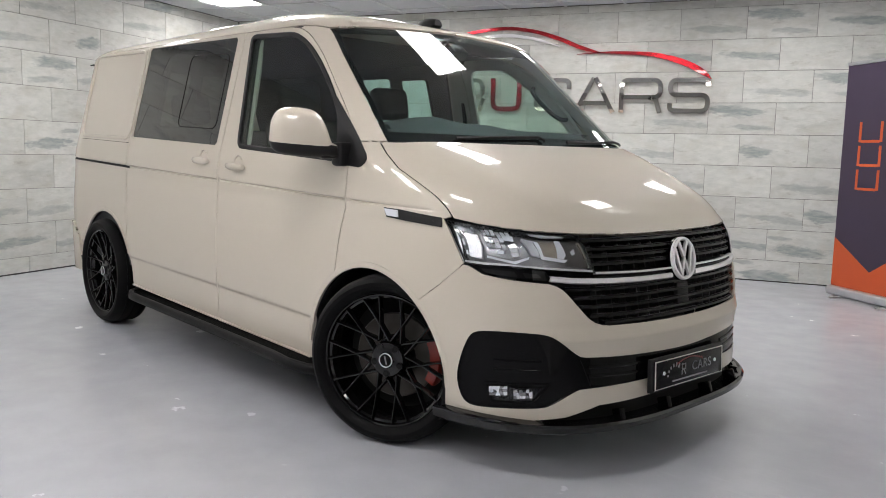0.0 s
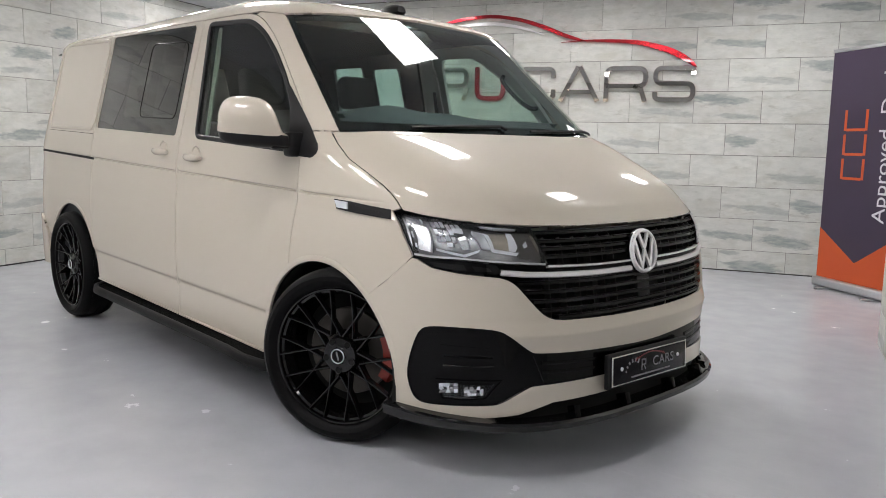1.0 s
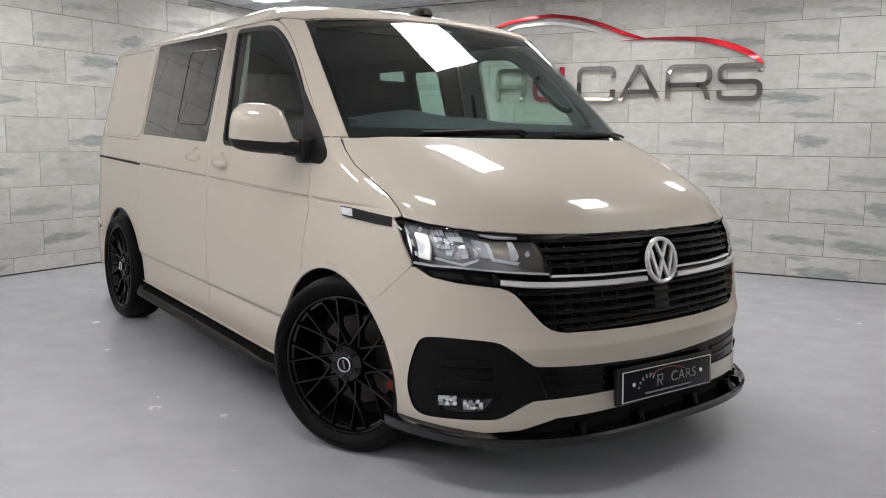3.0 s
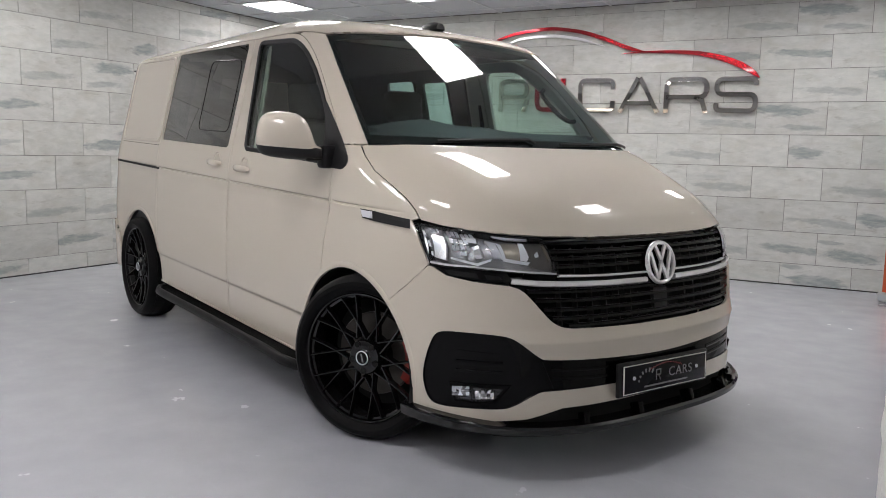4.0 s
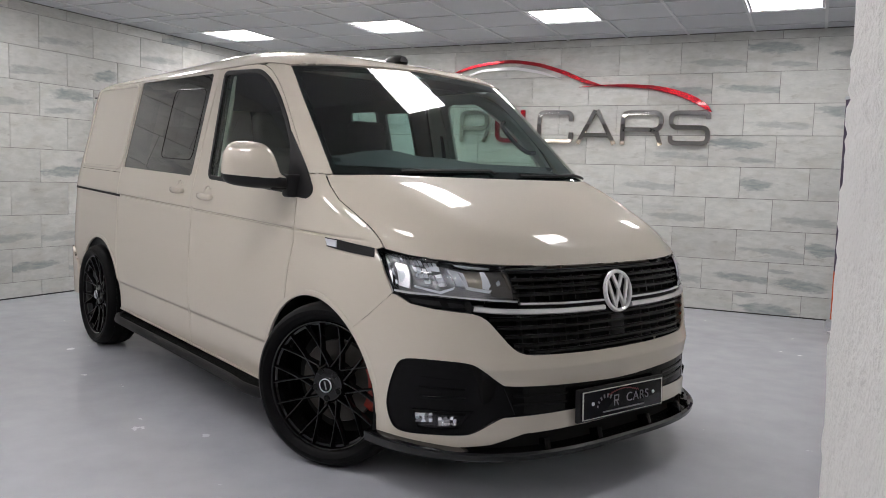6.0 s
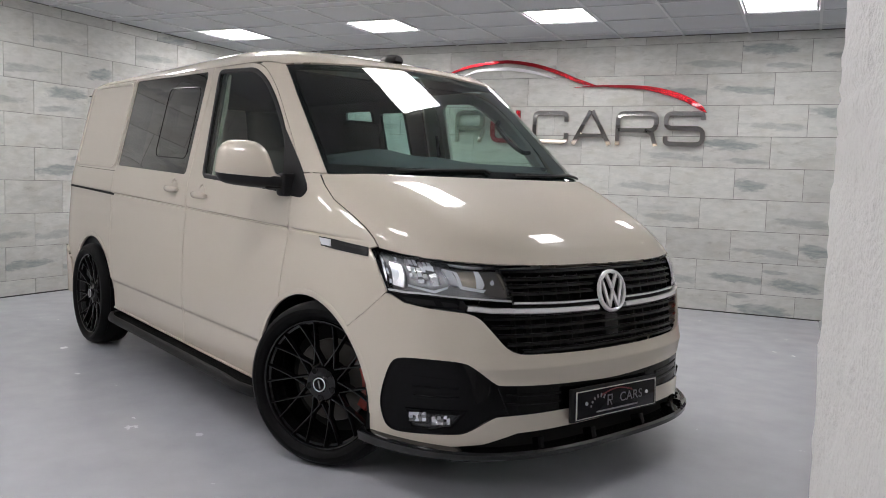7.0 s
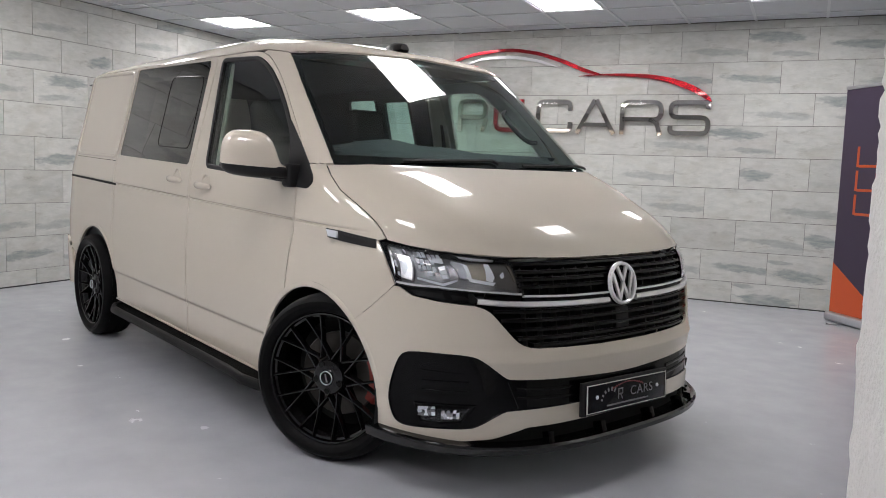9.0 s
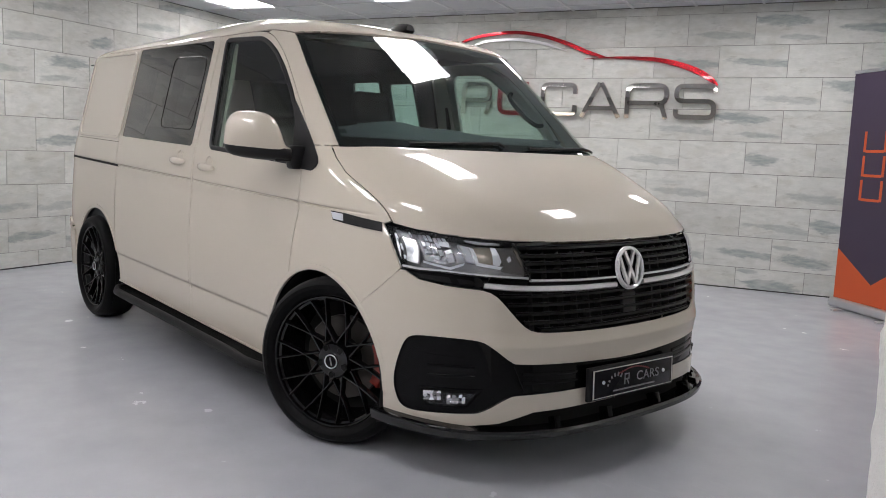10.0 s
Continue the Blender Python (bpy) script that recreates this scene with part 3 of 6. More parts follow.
power_at = pchip((0.0, 0.95, 1.10, 1.25, 1.60, 1.90), (3.0, 3.0, 3.3, 3.7, 3.7, 3.4))
TAIL = 0.50


def half_width(x, z):
    """Distance of the side from the centre line."""
    f, s, w, e, POWER = nose_at(z), start_at(z), width_at(z), tail_at(z), power_at(z)
    k = np.clip((x - s) / (f - s), 0, 1)
    b = np.clip((e + TAIL - x) / TAIL, 0, 1)
    return w * (1 - k ** POWER) ** (1 / POWER) * (1 - b ** 3.0) ** (1 / 3)


def nose(y, z):
    """The front's x at a distance from the centre line."""
    f, s, w, POWER = nose_at(z), start_at(z), width_at(z), power_at(z)
    return s + (f - s) * (1 - np.clip(np.abs(y) / w, 0, 1) ** POWER) ** (1 / POWER)


def skin(a, z):
    """Surface from the turn a (degrees: 0 nose, 90 where the side begins, then 100 a metre) and the height, on the driver's side."""
    a, z = np.asarray(a, float), np.asarray(z, float)
    f, s, w, POWER = nose_at(z), start_at(z), width_at(z), power_at(z)
    r = np.radians(np.clip(a, -90, 90))
    q = (np.abs(np.cos(r)) ** POWER + np.abs(np.sin(r)) ** POWER) ** (-1 / POWER)
    x = s + (f - s) * q * np.cos(r)
    y = -w * q * np.sin(r)
    far = a > 90
    xf = s - (a - 90) / 100
    return np.stack([np.where(far, xf, x), np.where(far, -half_width(xf, z), y), z], -1)


def turn_side(x, z):
    s, f, w = start_at(z), nose_at(z), width_at(z)
    return np.where(x < s, 90 + (s - x) * 100, np.degrees(np.arctan2(half_width(x, z) / w, np.maximum(x - s, 1e-9) / (f - s))))


def turn_front(y, z):
    s, f, w = start_at(z), nose_at(z), width_at(z)
    return np.degrees(np.arctan2(-np.asarray(y, float) / w, (nose(y, z) - s) / (f - s)))



# ---- panels cut from the skin ----
def dense(ring, step=0.02):
    """Puts points along a ring given in (turn, height)."""
    out = []
    for p, q in zip(ring, ring[1:] + ring[:1]):
        n = max(1, int(math.hypot((q[0] - p[0]) / 100, q[1] - p[1]) / step))
        out += [(p[0] + (q[0] - p[0]) * i / n, p[1] + (q[1] - p[1]) * i / n) for i in range(n)]
    return out


def side(points, step=0.03):
    """A ring in (x, height) on the flank, as (turn, height)."""
    out = []
    for p, q in zip(points, points[1:] + points[:1]):
        n = max(1, int(math.dist(p, q) / step))
        out += [(p[0] + (q[0] - p[0]) * i / n, p[1] + (q[1] - p[1]) * i / n) for i in range(n)]
    return [(float(turn_side(x, z)), z) for x, z in out]


def edge(points, step=0.03):
    """An open line in (x, height) on the flank, as (turn, height)."""
    out = []
    for p, q in zip(points, points[1:]):
        n = max(1, int(math.dist(p, q) / step))
        out += [(p[0] + (q[0] - p[0]) * i / n, p[1] + (q[1] - p[1]) * i / n) for i in range(n)]
    return [(float(turn_side(x, z)), z) for x, z in out + [points[-1]]]


def both(half):
    """Closes a half ring over the centre line: points run from the centre line round to the centre line."""
    return half + [(-a, z) for a, z in reversed(half) if abs(a) > 1e-6]


def surface(a, z, off=0.0):
    """Points of the skin and its normals; off is the distance outwards."""
    a, z = np.asarray(a, float), np.asarray(z, float)
    sign = np.where(a < 0, -1.0, 1.0)
    t = np.abs(a)
    e = 0.25
    p = skin(t, z)
    du = skin(t + e, z) - skin(np.where(t < e, -1, 1) * np.abs(t - e), z)
    dv = skin(t, np.minimum(z + 0.003, 1.889)) - skin(t, z - 0.003)
    n = np.cross(dv, du)
    n /= np.maximum(np.linalg.norm(n, axis=1, keepdims=True), 1e-9)
    n *= np.where((n * (p - np.array([-1.6, 0, 0.9]))).sum(1, keepdims=True) < 0, -1, 1)
    p = p + n * np.reshape(off, (-1, 1) if np.ndim(off) else ())
    p[:, 1] *= sign
    n[:, 1] *= sign
    return p, n


def panel(name, ring, mat, parent, off=0.0, holes=(), thick=0.010, label="", step=0.035, mirror=False, relief=None, along_lines=None, even=False, lean=None):
    """A curved sheet of the skin inside a ring of (turn, height), with edges turned in."""
    rings = [dense(list(r)) for r in (ring, *holes)]
    flat = [np.array(r) / (100, 1) for r in rings]
    pts = np.concatenate(flat)
    edges, k = [], 0
    for r in flat:
        edges += [(k + i, k + (i + 1) % len(r)) for i in range(len(r))]
        k += len(r)
    lo, hi = pts.min(0), pts.max(0)
    gx, gz = np.meshgrid(np.arange(lo[0] + step / 2, hi[0], step), np.arange(lo[1] + step / 2, hi[1], step))
    grid = np.stack([gx.ravel(), gz.ravel()], 1)
    if along_lines is not None:
        x = start_at(grid[:, 1]) - (grid[:, 0] - 0.90)
        off_line = np.minimum(np.abs(grid[:, 1] - 0.993 + 0.0335 * x), np.abs(grid[:, 1] - 0.451 + 0.0255 * x))
        grid = grid[off_line > 0.024]
    grid = grid[inside(grid, flat)]
    if len(grid):
        near = np.concatenate([np.min(((g[:, None] - pts[None]) ** 2).sum(2), 1) for g in np.array_split(grid, max(1, len(grid) // 400))])
        grid = grid[near > 0.004 ** 2]
    if along_lines is not None:
        for line in along_lines:
            q = np.array(line) / (100, 1)
            ok = inside(q, flat)
            ok[ok] = np.min(((q[ok][:, None] - pts[None]) ** 2).sum(2), 1) > 0.006 ** 2 if ok.any() else ok[ok]
            where = np.cumsum(ok) - 1 + len(pts) + len(grid)
            edges += [(int(where[i]), int(where[i + 1])) for i in range(len(q) - 1) if ok[i] and ok[i + 1]]
            grid = np.concatenate([grid, q[ok]])
    flatv = [Vector(p) for p in np.concatenate([pts, grid])]
    v, _, f, *_ = geometry.delaunay_2d_cdt(flatv, edges, [], 0, 1e-6)
    co = np.array([(p[0], p[1]) for p in v])
    tri = np.array([t for t in f if len(t) == 3])
    tri = tri[inside(co[tri].mean(1), flat)]
    a, z = co[:, 0] * 100, co[:, 1]
    o = off + (relief(a, z) if relief else 0.0)
    p, n = surface(a, z, o)
    if relief:
        e = 0.002
        pa, _ = surface(a + 0.4, z, off + relief(a + 0.4, z))
        pb, _ = surface(a - 0.4, z, off + relief(a - 0.4, z))
        pc, _ = surface(a, z + e, off + relief(a, z + e))
        pd, _ = surface(a, z - e, off + relief(a, z - e))
        m = np.cross(pa - pb, pc - pd)
        m /= np.maximum(np.linalg.norm(m, axis=1, keepdims=True), 1e-9)
        m *= np.where((m * n).sum(1, keepdims=True) < 0, -1, 1)
        n = m
    if lean:                                            # how far the sheet's faces tip downhill, in degrees
        down = n * n[:, 2:] - np.array([0.0, 0.0, 1.0])
        down /= np.maximum(np.linalg.norm(down, axis=1, keepdims=True), 1e-9)
        tip = np.radians(lean(a, z))[:, None]
        n = n * np.cos(tip) + down * np.sin(tip)
    if even:                                            # one calm curve over the whole sheet
        u, w = a / 50, (z - z.mean()) / 0.4
        powers = [(0, 0), (0, 1), (0, 2), (2, 0), (2, 1), (1, 0), (1, 1), (1, 2), (3, 0), (4, 0)]
        fit = np.linalg.lstsq(np.stack([u ** i * w ** j for i, j in powers], 1), p, rcond=None)[0]
        du = sum(np.outer(i * u ** max(i - 1, 0) * w ** j, fit[k]) for k, (i, j) in enumerate(powers))
        dw = sum(np.outer(j * u ** i * w ** max(j - 1, 0), fit[k]) for k, (i, j) in enumerate(powers))
        m = np.cross(du, dw)
        m /= np.linalg.norm(m, axis=1, keepdims=True)
        n = m * np.where((m * n).sum(1, keepdims=True) < 0, -1, 1)
        up = dw / np.linalg.norm(dw, axis=1, keepdims=True)
        aside = du / np.linalg.norm(du, axis=1, keepdims=True)
        n = n + up * (0.095 * (np.maximum(w, 0.0) - 0.62))[:, None] - aside * (0.12 * np.maximum(w, 0.0))[:, None]
        n /= np.linalg.norm(n, axis=1, keepdims=True)
    if mirror:
        p, n = p * (1, -1, 1), n * (1, -1, 1)
    q = p[tri]
    flip = (np.cross(q[:, 1] - q[:, 0], q[:, 2] - q[:, 0]) * n[tri].mean(1)).sum(1) < 0
    tri[flip] = tri[flip][:, ::-1]
    verts, faces, norms = list(p), [tuple(t) for t in tri], list(n)
    if thick:
        count = {}
        for t in tri:
            for i in range(3):
                e = (t[i], t[(i + 1) % 3])
                count[tuple(sorted(e))] = count.get(tuple(sorted(e)), 0) + 1
        made = {}
        for t in tri:
            for i in range(3):
                u, w = t[i], t[(i + 1) % 3]
                if count[tuple(sorted((u, w)))] == 1:
                    for x in (u, w):
                        if x not in made:
                            made[x] = (len(verts), len(verts) + 1)
                            verts += [p[x], p[x] - n[x] * thick]
                            norms += [(0, 0, 0), (0, 0, 0)]
                    faces.append((made[u][0], made[u][1], made[w][1], made[w][0])[::-1])
    return link(name, verts, faces, mat, parent, label, norms)


def strip(name, points, width, mat, parent, off=0.0, height=0.004, label="", mirror=False):
    """A raised bead along a line of (turn, height)."""
    pts = []
    for p, q in zip(points, points[1:]):
        n = max(1, int(math.hypot((q[0] - p[0]) / 100, q[1] - p[1]) / 0.03))
        pts += [(p[0] + (q[0] - p[0]) * i / n, p[1] + (q[1] - p[1]) * i / n) for i in range(n)]
    pts.append(points[-1])
    a, z = np.array(pts).T
    p, n = surface(a, z, off)
    d = np.gradient(p, axis=0)
    d /= np.linalg.norm(d, axis=1, keepdims=True)
    c = np.cross(n, d)
    prof = [(-0.5, 0), (-0.5, 0.6), (-0.3, 1), (0.3, 1), (0.5, 0.6), (0.5, 0)]
    verts, faces = [], []
    for i in range(len(p)):
        for u, h in prof:
            q = p[i] + c[i] * u * width + n[i] * h * height
            verts.append(q * (1, -1, 1) if mirror else q)
    m = len(prof)
    for i in range(len(p) - 1):
        for k in range(m - 1):
            faces.append((i * m + k, i * m + k + 1, (i + 1) * m + k + 1, (i + 1) * m + k))
    faces += [tuple(range(m)), tuple(range((len(p) - 1) * m, len(p) * m))]
    bm = bmesh.new()
    vs = [bm.verts.new(tuple(v)) for v in verts]
    for f in faces:
        bm.faces.new([vs[i] for i in f])
    return part(name, bm, mat, parent, label)


def arc(cx, cz, rx, rz, a0, a1, n=18):
    return [(cx + rx * math.cos(radians(a0 + (a1 - a0) * i / n)), cz + rz * math.sin(radians(a0 + (a1 - a0) * i / n))) for i in range(n + 1)]


van = thing("van", pose(0, 0, -0.03), "lowered cream panel van with black wheels and trim on the floor", "van")


def sill(x):
    return 0.247 - 0.033 * x


def crease(a, z):
    """Pressed lines along the flank: a groove below the handles, a step above the sill."""
    x = start_at(z) - (a - 90) / 100
    zc, zl = 0.993 - 0.0335 * x, 0.451 - 0.0255 * x
    on = np.clip((np.abs(a) - 62) / 20, 0, 1)
    return on * (-0.011 * np.exp(-((z - zc) / 0.0042) ** 2) + 0.006 * np.clip((z - zc) / 0.05, -1, 0) * np.exp((z - zc) * 3)
                 - 0.009 * (1 / (1 + np.exp(-(zl - z) / 0.004))) * np.exp(-np.abs(zl - z) * 3))


def crease_lines():
    """Lines beside the pressed creases, so that they stay sharp."""
    out = []
    for dz in (-0.016, -0.009, -0.005, -0.0025, 0.0, 0.0025, 0.005, 0.009, 0.016):
        for base, slope in ((0.993, -0.0335), (0.451, -0.0255)):
            out.append([(float(turn_side(x, base + slope * x + dz)), base + slope * x + dz) for x in np.arange(-3.75, 0.30, 0.03)])
    return out


CREASES = crease_lines()
FRONT_ARCH, REAR_ARCH = (-0.10, 0.33, 0.415, 0.405), (-2.895, 0.36, 0.40, 0.415)
DOOR_WINDOW = rounded([(-1.214, 1.214), (-1.272, 1.745), (-1.255, 1.764), (-0.885, 1.744), (-0.805, 1.714), (-0.725, 1.668), (-0.622, 1.586), (-0.517, 1.484), (-0.432, 1.388), (-0.385, 1.310), (-0.345, 1.20), (-0.350, 1.166)], 0.04, 4)
SLIDE_WINDOW = [(-2.52, 1.257), (-1.455, 1.216), (-1.437, 1.230), (-1.418, 1.762), (-1.43, 1.775), (-2.485, 1.801), (-2.498, 1.790), (-2.53, 1.27)]


DOOR_FRONT = [(-0.98, 1.782), (-0.87, 1.775), (-0.80, 1.752), (-0.735, 1.714), (-0.65, 1.648), (-0.565, 1.568), (-0.48, 1.482), (-0.394, 1.398), (-0.33, 1.330), (-0.298, 1.27), (-0.283, 1.20)]


def arch(shape, a0, a1):
    return arc(*shape, a0, a1)


def flank(mirror):
    """Doors, wings and quarter panels of one side."""
    # front door
    ring = [(-1.378, sill(-1.375) + 0.012), (-1.378, 1.20), (-1.341, 1.788)] + chaikin(DOOR_FRONT, 2, closed=False) + [
            (-0.276, 1.12), (-0.282, 0.96), (-0.306, 0.87), (-0.334, 0.70)] + arch(FRONT_ARCH, 125, 186) + [(-0.515, sill(-0.515) + 0.012)]
    door = panel("front_door", side(ring), PAINT, van, holes=[side(DOOR_WINDOW)], mirror=mirror, relief=crease, step=0.022, along_lines=CREASES,
                 label="closed cream front door with a black-edged window")
    panel("window", side(DOOR_WINDOW), DOOR_GLASS, door, off=-0.006, thick=0, mirror=mirror, step=0.06, label="clear side glass")
    seal(door, DOOR_WINDOW, mirror)
    handle(door, -1.19, 1.112, mirror)
    # sliding door
    ring = [(-1.3835, sill(-1.387) + 0.012), (-2.475, sill(-2.475) + 0.012), (-2.487, 0.42), (-2.53, 0.55), (-2.560, 1.22), (-2.527, 1.812), (-1.3465, 1.790), (-1.3835, 1.20)]
    slide = panel("sliding_door", side(ring), PAINT, van, holes=[side(SLIDE_WINDOW)], mirror=mirror, relief=crease, step=0.022, along_lines=CREASES,
                  label="closed cream sliding door with a dark privacy window")
    panel("window", side(SLIDE_WINDOW), TEAL_GLASS if mirror else PRIVACY_GLASS, slide, off=-0.004, thick=0, mirror=mirror, step=0.06, label="dark privacy glass")
    vent = rounded([(-1.945, 1.318), (-1.49, 1.302), (-1.475, 1.694), (-1.925, 1.716)], 0.05)
    vent_ring = side(vent)
    strip("vent_frame", vent_ring + vent_ring[:1], 0.006, BLACK_GLOSS, slide, -0.004, 0.002, mirror=mirror)
    handle(slide, -1.56, 1.134, mirror)
    # rear quarter
    ring = [(-2.536, 0.56)] + arch(REAR_ARCH, 28, 176) + [(-3.31, 0.34), (-3.78, 0.36), (-3.80, 1.20), (-3.74, 1.83), (-2.533, 1.812), (-2.566, 1.22)]
    quarter = panel("rear_quarter", side(ring), PAINT, van, mirror=mirror, relief=crease, step=0.022, along_lines=CREASES)
    stamp = side(rounded([(-3.40, 1.268), (-2.575, 1.249), (-2.545, 1.787), (-3.37, 1.812)], 0.07))
    strip("pressing", stamp + stamp[:1], 0.022, PAINT, quarter, -0.002, 0.008, mirror=mirror)
    strip("door_rail", side([(-3.47, 1.108), (-2.505, 1.072)])[:33], 0.014, DARK, quarter, 0.0, 0.002, mirror=mirror)
    strip("panel_seam", edge([(-3.38, 1.247), (-2.57, 1.221)]), 0.0035, DARK, quarter, -0.0008, 0.001, mirror=mirror)
    corner = panel("rear_bumper", side([(-3.30, 0.335), (-3.76, 0.325), (-3.78, 0.66), (-3.46, 0.665), (-3.34, 0.57)]), PAINT, van, off=0.013, thick=0.022, mirror=mirror, step=0.03, label="cream rear bumper corner")
    panel("reflector", side([(-3.66, 0.50), (-3.75, 0.50), (-3.75, 0.54), (-3.66, 0.54)]), SIGN_RED, corner, off=0.016, thick=0.005, mirror=mirror, label="red rear reflector")
    for shape, a0, a1 in ((FRONT_ARCH, 0, 176), (REAR_ARCH, 24, 165)):
        lip = edge(arc(shape[0], shape[1], shape[2] + 0.012, shape[3] + 0.012, a0, a1, 40))
        strip("arch_lip", lip, 0.024, PAINT, quarter if shape is REAR_ARCH else van, -0.002, 0.0038, mirror=mirror)
    for owner, x0, x1 in ((slide, -2.465, -1.39), (door, -1.372, -0.53)):
        strip("sill_lip", edge([(x, sill(x) + 0.017) for x in (x0, (x0 + x1) / 2, x1)]), 0.011, PAINT, owner, -0.001, 0.006, mirror=mirror)
    # front wing
    ring = ([(58.0, 1.242), (60.7, 1.195), (62.0, 1.14), (60.4, 1.09), (59.4, 1.043), (59.2, 1.000), (59.4, 0.972), (62.0, 0.962), (61.4, 0.878), (59.4, 0.808), (61.0, 0.782), (65.85, 0.717)]
            + edge([(0.187, 0.646)] + arch(FRONT_ARCH, 50, 124) + [(-0.330, 0.70), (-0.302, 0.87), (-0.278, 0.96), (-0.272, 1.12), (-0.279, 1.205), (-0.286, 1.2395)]))
    wing = panel("front_wing", ring, PAINT, van, mirror=mirror, relief=crease, step=0.022, along_lines=CREASES)
    trim = side([(-0.02, 0.986), (0.07, 0.983), (0.272, 0.964), (0.281, 0.930), (0.10, 0.942), (0.0, 0.950)])
    tr = panel("side_trim", trim, BLACK_SATIN, wing, off=0.004, thick=0.006, mirror=mirror, label="black trim blade with a side marker")
    panel("side_marker", side([(-0.014, 0.982), (0.062, 0.979), (0.070, 0.952), (0.004, 0.955)]), LAMP_WHITE, tr, off=0.007, thick=0.004, mirror=mirror, label="clear side repeater lamp")
    for k in range(9):
        x = 0.105 + 0.016 * k
        strip("badge_bar", side([(x, 0.966 - 0.09 * (x - 0.1)), (x + 0.009, 0.965 - 0.09 * (x - 0.1)), (x + 0.009, 0.9651 - 0.09 * (x - 0.1))])[:2], 0.008, BLACK_SATIN, tr, 0.004, 0.0007, mirror=mirror)
    # pillar beside the windscreen
    ring = ([(54.6, 1.2455), (54.6, 1.434), (54.6, 1.588), (54.6, 1.757), (58, 1.766), (66, 1.778)]
            + edge([(x + 0.0022, z + 0.0018) for x, z in chaikin(DOOR_FRONT, 2, closed=False) if x > -0.86 and z > 1.246] + [(-0.286, 1.2445)]))
    panel("pillar", ring, PAINT, van, mirror=mirror)
    panel("pillar_trim", ring, GREY_TRIM, van, off=-0.016, thick=0.0, mirror=mirror)
    sail = side([(-0.458, 1.437), (-0.405, 1.392), (-0.305, 1.308), (-0.170, 1.188), (-0.162, 1.160), (-0.195, 1.136), (-0.30, 1.142), (-0.395, 1.150), (-0.375, 1.22), (-0.405, 1.32)])
    panel("mirror_foot", chaikin(sail, 1), BLACK_SATIN, door, off=0.004, thick=0.012, mirror=mirror)


def seal(door, window, mirror):
    ring = side(window)
    strip("window_seal", ring + ring[:1], 0.024, BLACK_SATIN, door, -0.005, 0.009, mirror=mirror, label="black rubber window seal")


def handle(door, x, z, mirror):
    """A pull handle over a round finger dish."""
    s = 1 if mirror else -1
    y = s * float(half_width(x, z))
    bm = bmesh.new()
    n = 12
    rings = []
    for i in range(n + 1):
        t = i / n
        px = -0.078 + 0.156 * t
        out = 0.012 + 0.020 * math.sin(math.pi * t) ** 0.6
        w, h = 0.010, 0.011 + 0.006 * math.sin(math.pi * t) ** 0.5
        rings.append([bm.verts.new((px, s * (out + w * math.cos(k * math.pi / 4)), h * math.sin(k * math.pi / 4) - 0.035 * px)) for k in range(8)])
    for a, b in zip(rings, rings[1:]):
        for k in range(8):
            bm.faces.new((a[k], a[(k + 1) % 8], b[(k + 1) % 8], b[k]))
    bm.faces.new(rings[0]), bm.faces.new(rings[-1][::-1])
    bm.transform(pose(x, y, z))
    part("handle", bm, PAINT, door, "cream pull handle", angle=60)
    dish = lathe([(0.001, 0.0055), (0.030, 0.0060), (0.0455, 0.0085), (0.0490, 0.0060), (0.0510, -0.002)], 28)
    bm = dish
    bm.transform(pose(x + 0.008, y - s * 0.004, z - 0.006) @ Matrix.Diagonal((0.9, -s * 0.9, 1.2, 1)))
    part("finger_dish", bm, PAINT, door)


flank(False)
flank(True)

# bonnet, roof, tail, glass
BONNET = both([(0, 1.236), (30, 1.236), (56.0, 1.240), (57.6, 1.237), (60.3, 1.195), (61.6, 1.14), (60.0, 1.09), (59.0, 1.043), (58.8, 1.000), (59.0, 0.966),
               (53.6, 0.951), (46.9, 0.939), (40.0, 0.930), (32.9, 0.923), (20.8, 0.917), (0, 0.915)])


def bonnet_relief(a, z):
    """The raised middle of the bonnet between two soft creases."""
    edge = 33 + (z - 0.93) * 45
    return 0.010 / (1 + np.exp((np.abs(a) - edge) / 1.6)) * np.clip((z - 0.915) / 0.06, 0, 1)


def bonnet_lean(a, z):
    """The bonnet rolls over towards its front edge."""
    return 3.0 + 10.0 * np.exp(-((z - 1.005) / np.where(z > 1.005, 0.038, 0.08)) ** 2)


bonnet = panel("bonnet", BONNET, PAINT, van, step=0.02, relief=bonnet_relief, lean=bonnet_lean)
ROOF_EDGE = [(0, 1.802), (19.5, 1.790), (37.5, 1.775), (54.6, 1.763), (58, 1.772), (66, 1.784)]
half = ROOF_EDGE + [(float(turn_side(x, z)), z) for x, z in [(-0.90, 1.7835), (-1.34, 1.7925), (-2.0, 1.806), (-2.5, 1.8165), (-3.2, 1.828), (-3.66, 1.836), (-3.64, 1.887), (-2.5, 1.889)]] + [(96, 1.889), (45, 1.889), (0, 1.889)]
roof = panel("roof", half, PAINT, van, step=0.02)
panel("roof", half, PAINT, van, step=0.02, mirror=True)
for flip in (False, True):
    panel("roof_lining", half, ROOF_CLOTH, van, off=-0.016, thick=0.0, step=0.05, mirror=flip, label="dark cloth under the roof")
cap = bmesh.new()
ring = [surface([a], [1.8885])[0][0] for a in (0, 10, 20, 30, 40, 50, 60, 70, 80, 90)] + [(x, -float(half_width(x, 1.8885)), 1.8885) for x in (-1.6, -2.0, -2.5, -3.0, -3.4, -3.66)]
ring = ring + [np.array(p) * (1, -1, 1) for p in reversed(ring[1:])]
